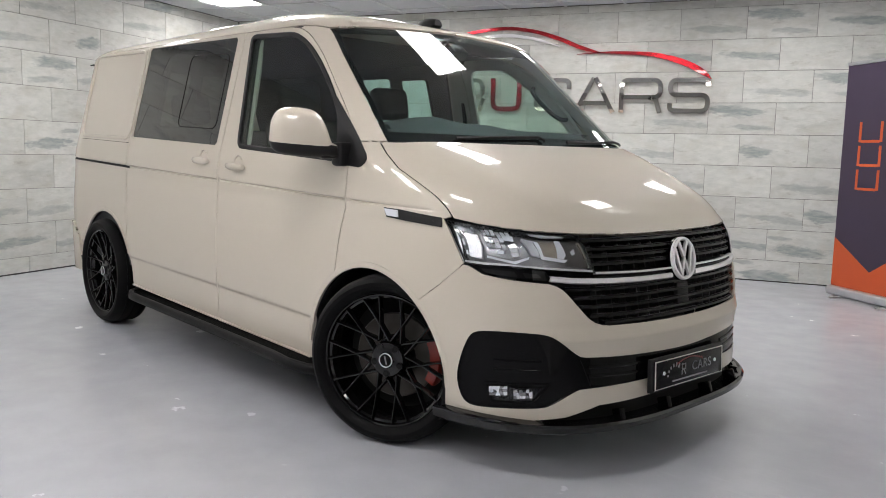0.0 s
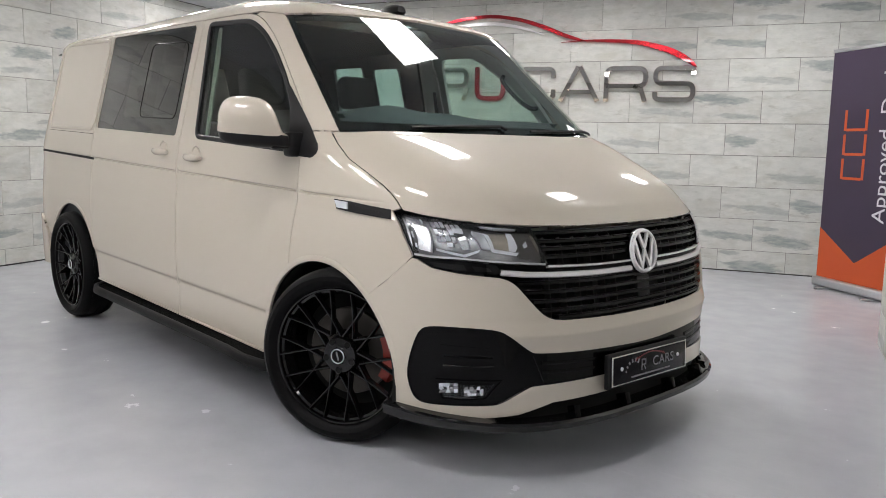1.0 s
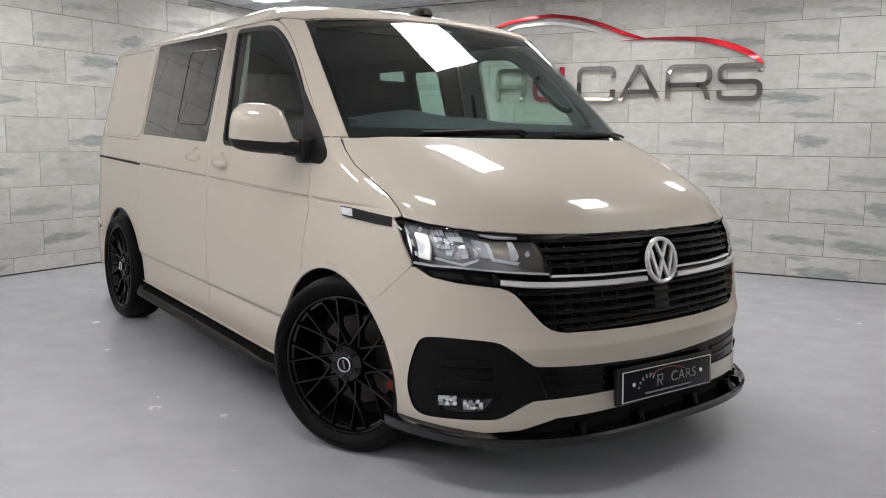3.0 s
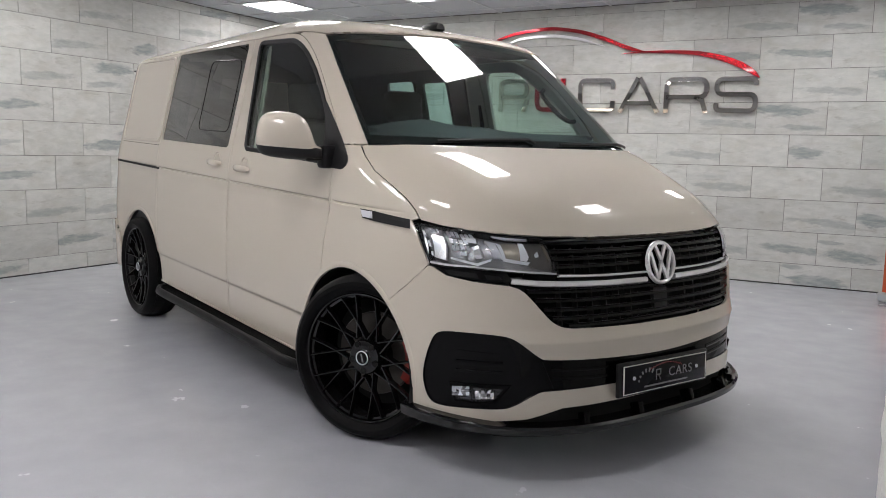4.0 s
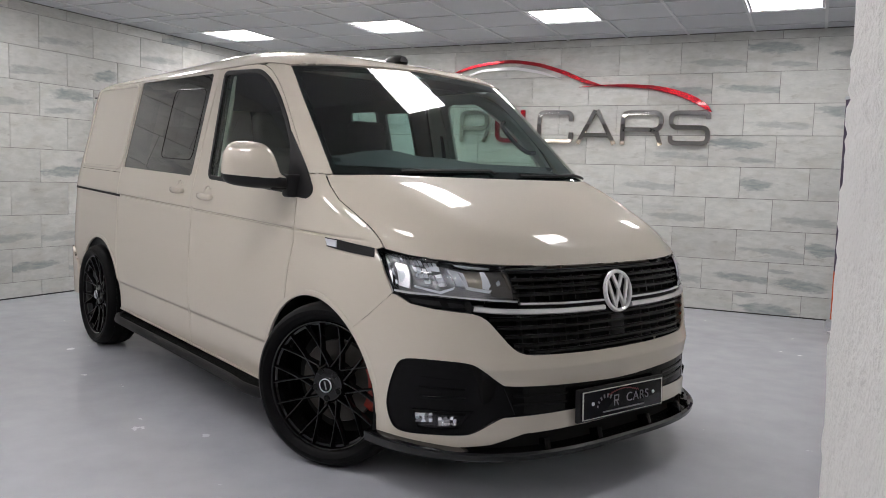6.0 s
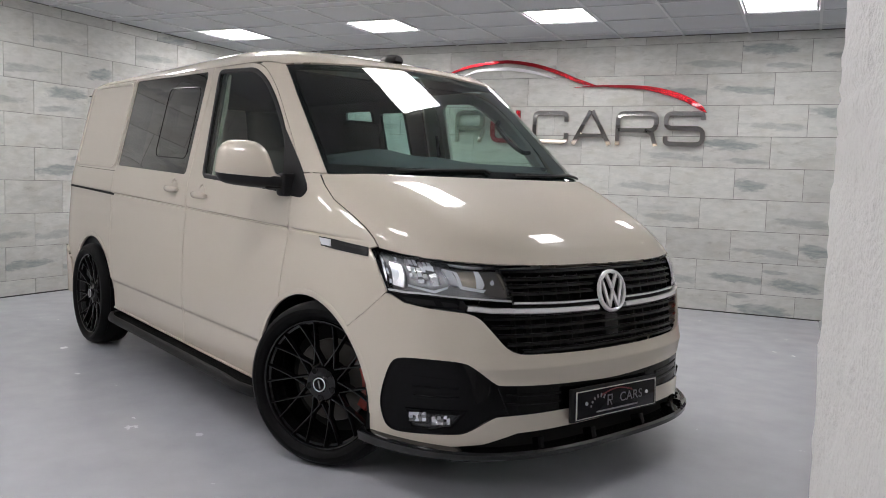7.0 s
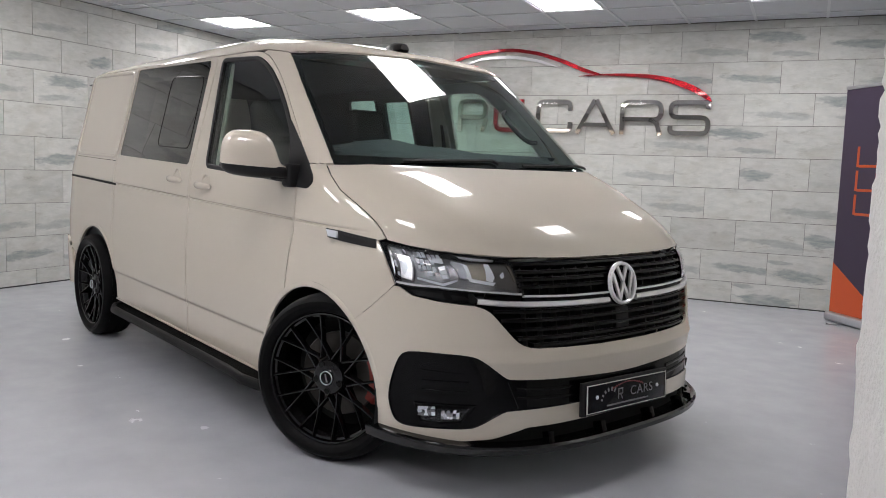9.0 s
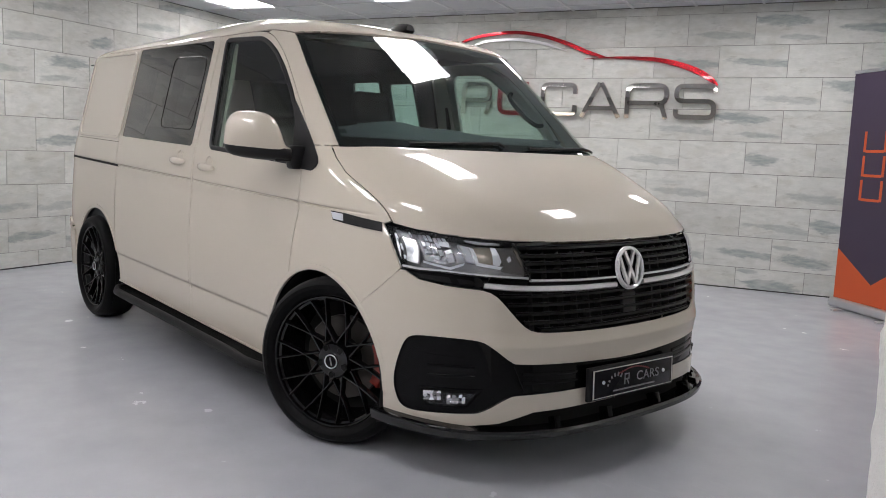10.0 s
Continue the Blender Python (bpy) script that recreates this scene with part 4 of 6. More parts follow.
cap.faces.new([cap.verts.new(tuple(map(float, p))) for p in ring])
part("roof_skin", cap, PAINT, van, smooth=False)
spoiler = boxed((0.16, 1.20, 0.03), pose(-3.67, 0, 1.835, 0, 6, 0), 0.012)
part("spoiler", spoiler, PAINT, van)
tail_bm = bmesh.new()
rows = []
for z in np.linspace(0.33, 1.83, 12):
    e = float(tail_at(z)) + 0.02
    w = float(half_width(e + 0.02, z))
    rows.append([tail_bm.verts.new((e - 0.02 * math.cos(v * 1.5), v * w, z)) for v in np.linspace(-1, 1, 9)])
for a, b in zip(rows, rows[1:]):
    for i in range(8):
        tail_bm.faces.new((a[i], a[i + 1], b[i + 1], b[i]))
tailgate = part("tailgate", tail_bm, PAINT, van)
SCREEN = both([(0, 1.252), (30, 1.252), (54.1, 1.250), (54.1, 1.434), (54.1, 1.588), (54.1, 1.753), (37.5, 1.766), (19.5, 1.781), (0, 1.792)])
screen = panel("windscreen", SCREEN, SCREEN_GLASS, van, off=-0.004, thick=0, step=0.04, even=True, label="clear tinted windscreen")
band = [(0, 1.252), (30, 1.252), (54.1, 1.250), (54.1, 1.434), (54.1, 1.588), (54.1, 1.753), (37.5, 1.766), (19.5, 1.781), (0, 1.792)]
inner = [(0, 1.285), (30, 1.285), (52.4, 1.288), (52.2, 1.434), (52.1, 1.588), (51.8, 1.730), (37.5, 1.739), (19.5, 1.750), (0, 1.760)]
panel("screen_border", both(band), BLACK_GLOSS, screen, off=-0.007, thick=0, holes=[both(inner)], step=0.05, label="black printed glass border")
panel("cowl", both([(0, 1.241), (30, 1.241), (56, 1.243), (54.1, 1.252), (0, 1.254)]), BLACK_SATIN, van, off=-0.014, thick=0.02)



# ---- the van's front ----
def sweep(name, turns, profile, mat, parent, label="", closed=True):
    """A bar that follows the skin: profile(turn) gives points of (distance out, height)."""
    bm = bmesh.new()
    rings = []
    for a in turns:
        pr = profile(a)
        p, n = surface([a] * len(pr), [max(0.09, z) for _, z in pr])
        flat = n * (1, 1, 0)
        flat /= np.linalg.norm(flat, axis=1, keepdims=True)
        rings.append([bm.verts.new((*(p[i] + flat[i] * pr[i][0])[:2], pr[i][1])) for i in range(len(pr))])
    m = len(rings[0])
    for a, b in zip(rings, rings[1:]):
        for k in range(m if closed else m - 1):
            bm.faces.new((a[k], a[(k + 1) % m], b[(k + 1) % m], b[k]))
    if closed:
        bm.faces.new(rings[0])
        bm.faces.new(rings[-1][::-1])
    return part(name, bm, mat, parent, label, angle=40)


POD = [(0, 0.455), (15.7, 0.467), (34.6, 0.479), (36.0, 0.487), (40.6, 0.553), (43.0, 0.569), (49.0, 0.573), (55.2, 0.571), (57.8, 0.560), (59.2, 0.530), (60.9, 0.455), (61.7, 0.390), (61.3, 0.345), (60.2, 0.298),
       (58.0, 0.281), (52.0, 0.287), (44.5, 0.294), (42.0, 0.301), (36.4, 0.359), (34.8, 0.364), (17.0, 0.368), (0, 0.370)]
POD_RING = chaikin(both(POD), 2)
BUMPER = both([(0, 0.582), (9, 0.583), (24.9, 0.590), (28.3, 0.591), (30.3, 0.595), (31.9, 0.604), (33.2, 0.618), (34.3, 0.637), (37.6, 0.706), (38.6, 0.724), (39.9, 0.738), (41.6, 0.747), (49.4, 0.758), (55.1, 0.772), (58.4, 0.800), (59.4, 0.802), (60.88, 0.7829), (65.73, 0.7158)]
              + [(float(turn_side(x, z)), z) for x, z in [(0.190, 0.6435)] + arc(*FRONT_ARCH, 48, -14)]
              + [(66, 0.232), (58.9, 0.236), (48, 0.244), (38.6, 0.261), (30.9, 0.298), (17.6, 0.302), (0, 0.303)])


def bumper_relief(a, z):
    """A sharp ridge across the middle."""
    mid = 1 / (1 + np.exp((np.abs(a) - 46) / 3.0))
    return 0.010 * mid * np.clip(1 - np.abs(z - 0.535 - 0.0002 * np.abs(a)) / 0.055, 0, 1)


bumper = panel("bumper", BUMPER, PAINT, van, holes=[POD_RING], relief=bumper_relief, step=0.02,
               along_lines=[[(float(a), 0.535 + 0.0002 * abs(a) + dz) for a in np.linspace(-46, 46, 60)] for dz in (-0.014, -0.005, 0.0, 0.005, 0.014)], label="cream front bumper with black insets")
pod = panel("bumper_inset", POD_RING, BLACK_GLOSS, bumper, off=-0.006, thick=0.0, step=0.03, label="gloss black bumper inset")
strip("inset_lip", POD_RING + POD_RING[:1], 0.007, LIP_BLACK, bumper, -0.007, 0.006)
for s in (1, -1):
    hole = [(s * a, z) for a, z in [(54.0, 0.505), (44.0, 0.500), (43.2, 0.415), (53.8, 0.410)]]
    panel("air_intake", hole, BLACK_GLOSS, bumper, off=-0.004, thick=0.0)
    for z, w, mat in ((0.428, 0.012, BLACK_GLOSS), (0.458, 0.020, BLACK_GLOSS)):
        strip("intake_slat", [(s * 53.5, z), (s * 43.6, z + 0.004)], w, mat, bumper, -0.004, 0.004)
    frame_ring = [(s * a, z) for a, z in [(55.2, 0.376), (42.0, 0.384), (45.0, 0.318), (49.6, 0.308), (53.9, 0.309)]]
    strip("fog_surround", frame_ring + frame_ring[:1], 0.008, BLACK_GLOSS, bumper, -0.004, 0.005 if s > 0 else 0.010)
    fog = panel("fog_lamp", [(s * a, z) for a, z in [(54.4, 0.366), (43.4, 0.374), (45.4, 0.327), (49.6, 0.318), (53.2, 0.320)]], BLACK_GLOSS, bumper, off=-0.003, thick=0.0, label="clear fog lamp")
    jitter = random.Random(4)
    shake = lambda k: jitter.uniform(-k, k)
    for a0, a1, z0, z1, na, nz in ((54.4, 50.6, 0.332, 0.365, 5, 3), (49.3, 45.5, 0.326, 0.358, 6, 3)):
        net = [[(a0 + (a1 - a0) * i / na + (shake(0.25) if 0 < i < na else 0), z0 + (z1 - z0) * j / nz + 0.0014 * i + (shake(0.003) if 0 < j < nz else 0)) for j in range(nz + 1)] for i in range(na + 1)]
        for i in range(na):
            for j in range(nz):
                if a0 < 50 and (i, j) in ((1, 2), (3, 2), (4, 1), (5, 2)):
                    continue
                quad = [net[i][j], net[i + 1][j], net[i + 1][j + 1], net[i][j + 1]]
                lean, tip = shake(0.5), shake(0.6)
                mid_a, mid_z = sum(q[0] for q in quad) / 4, sum(q[1] for q in quad) / 4
                # pale and dark finishes mixed at random paint the reflector's sparkle
                panel("reflector", [(s * a, z) for a, z in quad], jitter.choice((LAMP_CHROME, CHROME, LAMP_BACK, LAMP_DARK, CHROME, LAMP_DARK, LAMP_WHITE)), fog, off=0.0, thick=0.003,
                      relief=lambda a, z, mid_a=mid_a, mid_z=mid_z, lean=lean, tip=tip: lean * (mid_a - np.abs(a)) * 0.01 + tip * (z - mid_z))
    panel("lens", [(s * a, z) for a, z in [(54.4, 0.366), (43.4, 0.374), (45.4, 0.327), (49.6, 0.318), (53.2, 0.320)]], CLEAR, fog, off=0.006, thick=0.0)
    for z in (0.400, 0.432):
        strip("inset_slat", [(s * 33.5, z + 0.010), (s * 19.0, z)], 0.012, BLACK_GLOSS, bumper, -0.005, 0.003)
    strip("inset_seam", [(s * 35.3, 0.470), (s * 33.0, 0.372)], 0.003, DARK, bumper, -0.006, 0.001)
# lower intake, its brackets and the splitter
# a near-black sheet gives the shade inside the intake
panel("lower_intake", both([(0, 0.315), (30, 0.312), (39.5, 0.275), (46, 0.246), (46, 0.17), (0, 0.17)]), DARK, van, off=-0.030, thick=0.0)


def blade(a):
    k = min(1.0, abs(a) / 68)
    tip = 0.055 - 0.030 * k ** 6
    z = 0.209 + 0.005 * k ** 5
    end = max(0.0, (abs(a) - 40) / 27)
    up, lip = 0.026 * end ** 0.6, 0.016 * end
    return [(-0.05, z), (tip - 0.012, z), (tip, z + 0.008), (tip, z + 0.026 + lip), (tip - 0.010, z + 0.034 + lip), (tip - 0.026, z + 0.026 + up), (-0.002, z + 0.030 + up), (-0.05, z + 0.030 + up)]


sweep("splitter", np.linspace(-67, 67, 90), blade, LIP_BLACK, van, "gloss black front splitter")
for a in (-26, -10, 10, 26):
    p, n = surface([a], [0.25])
    part("splitter_bracket", boxed((0.05, 0.026, 0.050), pose(*p[0][:2], 0.252, 0, 0, -a * 0.75) @ pose(0.008, 0, 0.0, 0, -20, 0), 0.005), BLACK_GLOSS, van)
for s in (-1,):
    strip("splitter_ridge", [(s * a, 0.262 + 0.0002 * (a - 40)) for a in (40, 46, 52, 58, 62)], 0.012, LIP_BLACK, van, -0.004, 0.018)
    strip("splitter_ridge", [(s * a, 0.247) for a in (36, 44, 52, 58, 62)], 0.010, LIP_BLACK, van, -0.004, 0.030)

# number plate holder with a show plate
plate = part("plate_holder", boxed((0.018, 0.552, 0.130), pose(0.828, -0.018, 0.376, -1.2, -3, 0), 0.004), BLACK_SATIN, van, "black plate holder")
part("show_plate", boxed((0.006, 0.520, 0.111), pose(0.8395, -0.018, 0.376, -1.2, -3, 0), 0.002), PLATE_BLACK, plate, "black dealer show plate with grey print")
pm = pose(0.8432, -0.018, 0.376, -1.2, -3, 0)
edge_bm = join(*[boxed(s, pm @ pose(0, y, z)) for s, y, z in (((0.002, 0.518, 0.0035), 0, 0.0535), ((0.002, 0.518, 0.0025), 0, -0.0535), ((0.002, 0.003, 0.104), 0.2575, 0), ((0.002, 0.006, 0.104), -0.2560, 0))])
part("plate_edge", edge_bm, PALE_EDGE, plate, smooth=False)
for y in (-0.196, 0.196):
    part("plate_screw", lathe([(0.0001, -0.004), (0.005, -0.0035), (0.0075, -0.001), (0.008, 0.002)], 16), LAMP_WHITE, plate, "white screw cap").data.transform(pm @ pose(0.001, y, 0.004, 0, 0, 90))


def lettering(name, text, size, m, mat, parent, depth=0.001, spacing=1.0, stretch=1.0):
    """A word in the built-in font, centred on the pose m, its face along +z of m."""
    c = bpy.data.curves.new(name, "FONT")
    c.body, c.size, c.extrude, c.align_x, c.align_y, c.space_character = text, size, depth, "CENTER", "CENTER", spacing
    tmp = bpy.data.objects.new("scratch", c)
    me = bpy.data.meshes.new_from_object(tmp)
    bpy.data.objects.remove(tmp)
    bpy.data.curves.remove(c)
    me.transform(m @ Matrix.Diagonal((stretch, 1, 1, 1)))
    me.materials.clear()
    me.materials.append(mat)
    me.name = name
    ob = new(name, me)
    if parent:
        ob.parent = parent
    return ob


FACE = pose(0, 0, 0, 90, 0, 90)                       # lettering that faces +x
lettering("plate_word", "CARS", 0.052, pm @ pose(0.0012, 0.088, 0.002) @ FACE, GREY_PRINT, plate, 0.0006, 1.08, 1.15)
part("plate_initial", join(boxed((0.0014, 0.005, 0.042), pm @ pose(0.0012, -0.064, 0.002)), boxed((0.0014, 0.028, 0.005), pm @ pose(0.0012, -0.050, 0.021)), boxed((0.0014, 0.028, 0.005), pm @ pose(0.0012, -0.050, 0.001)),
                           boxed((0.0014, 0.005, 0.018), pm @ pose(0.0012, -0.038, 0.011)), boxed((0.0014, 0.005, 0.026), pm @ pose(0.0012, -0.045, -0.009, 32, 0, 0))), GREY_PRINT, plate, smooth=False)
part("plate_small_print", boxed((0.0014, 0.27, 0.006), pm @ pose(0.0012, 0.0, -0.036)), GREY_PRINT, plate, smooth=False)
swoosh = bmesh.new()
for k in range(14):
    t = k / 13
    box(swoosh, (0.0014, 0.016, 0.004), pm @ pose(0.0012, -0.10 + 0.19 * t, 0.028 + 0.016 * math.sin(math.pi * t), 40 - 80 * t, 0, 0))
part("plate_swoosh", swoosh, RED_PRINT, plate, smooth=False)
dial = bmesh.new()
for k in range(6):
    t = radians(170 - 22 * k)
    box(dial, (0.0014, 0.008 + 0.002 * k, 0.008), pm @ pose(0.0012, -0.115 + 0.055 * math.cos(t), -0.018 + 0.045 * math.sin(t), math.degrees(t), 0, 0))
part("plate_dial", dial, GREY_PRINT, plate, smooth=False)

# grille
# near-black backing sheet paints the shade behind the slats
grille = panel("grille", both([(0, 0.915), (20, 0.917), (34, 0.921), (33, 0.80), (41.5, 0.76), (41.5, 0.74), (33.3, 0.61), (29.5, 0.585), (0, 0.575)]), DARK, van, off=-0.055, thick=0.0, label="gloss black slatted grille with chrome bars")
for rise, rows in ((0.001, ((0.898, 33.0), (0.868, 32.6), (0.841, 32.0), (0.813, 31.4))), (0.003, ((0.722, 38.0), (0.690, 36.4), (0.657, 34.8), (0.625, 33.0), (0.598, 29.3)))):
    for z, w in rows:
        strip("slat", [(-w, z + rise), (0, z), (w, z + rise)], 0.016, GRILLE_BLACK, grille, -0.050, 0.044)
        # thin pale bead paints the highlight along the slat's top
        strip("slat_glint", [(-w, z + rise + 0.0095), (0, z + 0.0095), (w, z + rise + 0.0095)], 0.003, SLAT_GLINT, grille, -0.046, 0.037)
for a in (-30.5, -26.5, -22.5, -18.5, -14.5, -10.5, 10.5, 14.5, 18.5, 22.5, 26.5, 30.5):
    strip("divider", [(a, 0.905), (a, 0.79)], 0.006, DIVIDER_GREY, grille, -0.052, 0.032)
    strip("divider", [(a, 0.745), (a, 0.60)], 0.006, DIVIDER_GREY, grille, -0.052, 0.032)
for s in (1, -1):
    strip("chrome_bar", [(s * 31.0, 0.783), (s * 18, 0.777), (s * 5.5, 0.775)], 0.010, BRIGHT_CHROME, grille, -0.016, 0.018, "thin chrome bar")
    strip("chrome_bar", [(s * 41.2, 0.765), (s * 36, 0.757), (s * 30.0, 0.753), (s * 18, 0.748), (s * 5.5, 0.746)], 0.022, BRIGHT_CHROME, grille, -0.016, 0.019, "broad chrome bar")
    strip("black_bar", [(s * 31.0, 0.769), (s * 18, 0.763), (s * 5.5, 0.761)], 0.014, BLACK_GLOSS, grille, -0.030, 0.020)
part("sensor_cover", boxed((0.02, 0.085, 0.085), pose(0.772, 0.0, 0.668, 0, -8, 0), 0.006), BLACK_SATIN, grille)
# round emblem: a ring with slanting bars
em = pose(0.772, -0.008, 0.806, 0, -10, 0)
emblem = part("emblem", lathe([(0.001, 0.0), (0.070, 0.0), (0.072, -0.004), (0.074, 0.010), (0.080, 0.014), (0.086, 0.010), (0.088, -0.01)], 48, "Z"), BLACK_GLOSS, grille, "round chrome emblem on the grille")
emblem.data.transform(em @ pose(0, 0, 0, 0, 90, 0))
ringm = part("emblem_ring", lathe([(0.071, 0.002), (0.072, 0.011), (0.077, 0.016), (0.083, 0.015), (0.087, 0.008), (0.087, -0.006)], 48, "Z"), BRIGHT_CHROME, emblem, "chrome ring")
ringm.data.transform(em @ pose(0, 0, 0, 0, 90, 0))
bars_bm = bmesh.new()
for y0, z0, y1, z1 in ((-0.030, 0.066, -0.002, 0.012), (0.030, 0.066, 0.002, 0.012), (-0.060, 0.038, -0.026, -0.062), (-0.026, -0.062, 0.0, 0.000), (0.0, 0.000, 0.026, -0.062), (0.060, 0.038, 0.026, -0.062)):
    L, t = math.hypot(y1 - y0, z1 - z0), math.degrees(math.atan2(z1 - z0, y1 - y0))
    box(bars_bm, (0.010, L + 0.008, 0.0135), em @ pose(0.008, (y0 + y1) / 2, (z0 + z1) / 2, t, 0, 0))
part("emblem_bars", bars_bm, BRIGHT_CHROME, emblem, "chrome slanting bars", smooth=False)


# headlights
def headlight(s):
    def ring(points):
        return [(s * a, z) for a, z in points]
    outline = ring([(61.6, 0.957), (53.6, 0.945), (46.9, 0.933), (40.2, 0.924), (33.2, 0.916), (32.2, 0.848), (31.0, 0.785), (40.5, 0.796), (49.1, 0.806), (55.0, 0.806), (59.0, 0.811), (60.9, 0.878)])
    lamp = panel("headlight", outline, LAMP_DARK, van, off=-0.045, thick=0.0, label="clear headlamp with chrome reflectors")
    strip("housing_rim", outline + outline[:1], 0.005, BLACK_GLOSS, lamp, -0.045, 0.043)

    def facet(name, pts, mat, o0, o1, tilt=0.0):
        """A piece whose depth runs from o0 at its outer end to o1 at its inner end."""
        aa = [p[0] for p in pts]
        lo, hi = min(aa), max(aa)
        z0 = sum(p[1] for p in pts) / len(pts)
        return panel(name, ring(pts), mat, lamp, relief=lambda a, z: o0 + (o1 - o0) * (hi - np.abs(a)) / (hi - lo) + tilt * (z - z0), thick=0.012, step=0.015)
    # daytime lamp at the outer end
    facet("reflector", [(62.3, 0.944), (60.9, 0.945), (60.1, 0.869), (59.4, 0.820), (60.4, 0.820), (61.9, 0.88)], LAMP_CHROME, -0.010, -0.030, -0.35)
    facet("lamp_frame", [(59.5, 0.930), (55.5, 0.922), (55.2, 0.829), (58.3, 0.836)], LAMP_CHROME, -0.034, -0.022, -0.30)
    facet("light_panel", [(58.7, 0.916), (56.9, 0.912), (56.3, 0.846), (57.8, 0.850)], LAMP_BACK, -0.020, -0.026, -0.15)
    for a0, z0, hh in ((60.0, 0.915, 0.016), (59.5, 0.875, 0.022), (58.9, 0.842, 0.014), (56.2, 0.930, 0.010)):
        facet("light_rib", [(a0, z0 + hh), (a0 - 0.42, z0 + hh), (a0 - 0.62, z0), (a0 - 0.2, z0)], LAMP_WHITE, -0.008, -0.010, -0.2)
    # main lamp: a dark bowl lined with facets
    facet("bowl", [(54.6, 0.946), (47.3, 0.936), (46.9, 0.891), (46.6, 0.843), (48.9, 0.834), (54.2, 0.845), (55.0, 0.883)], LAMP_DARK, -0.044, -0.044, -0.1)
    for i in range(6):
        a0 = 54.3 - 1.12 * i
        # the white facets paint bright reflections that the chrome doesn't catch
        facet("reflector_facet", [(a0, 0.944 - 0.0014 * i), (a0 - 0.85, 0.942 - 0.0014 * i), (a0 - 0.95, 0.926 - 0.001 * i), (a0 - 0.1, 0.924 - 0.001 * i)], LAMP_WHITE if i % 3 else LAMP_CHROME, -0.034 + 0.005 * (i % 3), -0.026, -0.8 + 0.45 * (i % 3))
    for i in range(4):
        for j in range(2):
            a0, z0 = 54.2 - 1.15 * i, 0.872 + 0.026 * j
            # every other facet is white, a painted glint
            facet("reflector_facet", [(a0, z0 + 0.020), (a0 - 0.95, z0 + 0.019), (a0 - 1.0, z0 + 0.002), (a0 - 0.05, z0)], LAMP_CHROME if (i + j) % 2 else LAMP_WHITE, -0.038 + 0.006 * ((i + j) % 3), -0.028 - 0.005 * ((i * 2 + j) % 3), -0.38 + 0.42 * ((i + 2 * j) % 3 - 1))
    facet("projector", [(49.8, 0.918), (47.5, 0.917), (47.7, 0.899), (49.9, 0.903)], LAMP_WHITE, -0.020, -0.016, 0.2)
    facet("projector", [(51.9, 0.863), (50.5, 0.862), (50.5, 0.850), (51.9, 0.850)], LAMP_WHITE, -0.024, -0.020, 0.2)
    for j in range(3):
        facet("reflector_facet", [(49.3 - 0.1 * j, 0.888 - 0.017 * j), (47.6 - 0.15 * j, 0.893 - 0.017 * j), (47.4 - 0.15 * j, 0.878 - 0.017 * j), (49.0 - 0.2 * j, 0.873 - 0.016 * j)], LAMP_CHROME, -0.032, -0.014 - 0.004 * j, -0.3 + 0.35 * j)
    facet("light_guide", [(54.2, 0.842), (48.3, 0.825), (45.0, 0.843), (45.2, 0.834), (48.1, 0.815), (54.2, 0.834)], LAMP_WHITE, -0.014, -0.012)
    # inner lamp in a smoked box
    facet("light_panel", [(45.6, 0.914), (42.9, 0.908), (42.4, 0.844), (44.6, 0.849)], LAMP_BACK, -0.016, -0.028, -0.2)
    facet("smoked_box", [(42.5, 0.914), (38.4, 0.909), (38.7, 0.840), (42.1, 0.845)], GREY_CLEAR, -0.040, -0.030)
    facet("light_guide", [(43.5, 0.901), (42.6, 0.897), (42.0, 0.846), (37.6, 0.834), (36.8, 0.834), (37.5, 0.822), (42.6, 0.835)], LAMP_WHITE, -0.012, -0.012)
    facet("light_guide", [(38.7, 0.906), (37.7, 0.902), (37.0, 0.852), (37.5, 0.836), (38.8, 0.840)], LAMP_BACK, -0.022, -0.014, 0.1)
    # white piece painted for the flash along the lamp's top
    facet("top_flash", [(44.9, 0.930), (37.5, 0.924), (36.2, 0.916), (40.9, 0.917)], LAMP_WHITE, -0.012, -0.012)
    facet("smoked_end", [(37.1, 0.914), (32.9, 0.908), (31.7, 0.801), (36.7, 0.814)], SMOKE, -0.034, -0.024)
    facet("light_rib", [(33.5, 0.898), (33.0, 0.897), (32.2, 0.835), (32.6, 0.835)], GREY_CLEAR, -0.018, -0.018)
    facet("light_rib", [(35.6, 0.862), (34.9, 0.872), (34.6, 0.856), (35.2, 0.850)], LAMP_BACK, -0.028, -0.022, 0.4)
    strip("chrome_edge", ring([(59.5, 0.815), (55.0, 0.811), (50.8, 0.810), (44.5, 0.804), (38, 0.797), (31.4, 0.790)]), 0.010, BRIGHT_CHROME, lamp, -0.014, 0.010)
    panel("lens", outline, CLEAR, lamp, off=-0.001, thick=0.0)
    under = ring([(58.6, 0.807), (55.0, 0.802), (49.1, 0.802), (42.0, 0.792), (41.0, 0.766), (42.0, 0.757), (49.4, 0.765), (55.1, 0.780)])
    panel("lamp_trim", under, BLACK_GLOSS, lamp, off=-0.004, thick=0.01)
    panel("indicator", ring([(46.8, 0.786), (43.6, 0.781), (42.9, 0.768), (46.2, 0.767)]), LIP_BLACK, lamp, off=-0.002, thick=0.002, label="smoked indicator lens")
    panel("indicator", ring([(55.6, 0.794), (48.4, 0.789), (47.8, 0.769), (54.4, 0.778)]), LIP_BLACK, lamp, off=-0.002, thick=0.002, label="smoked indicator lens")


headlight(1)
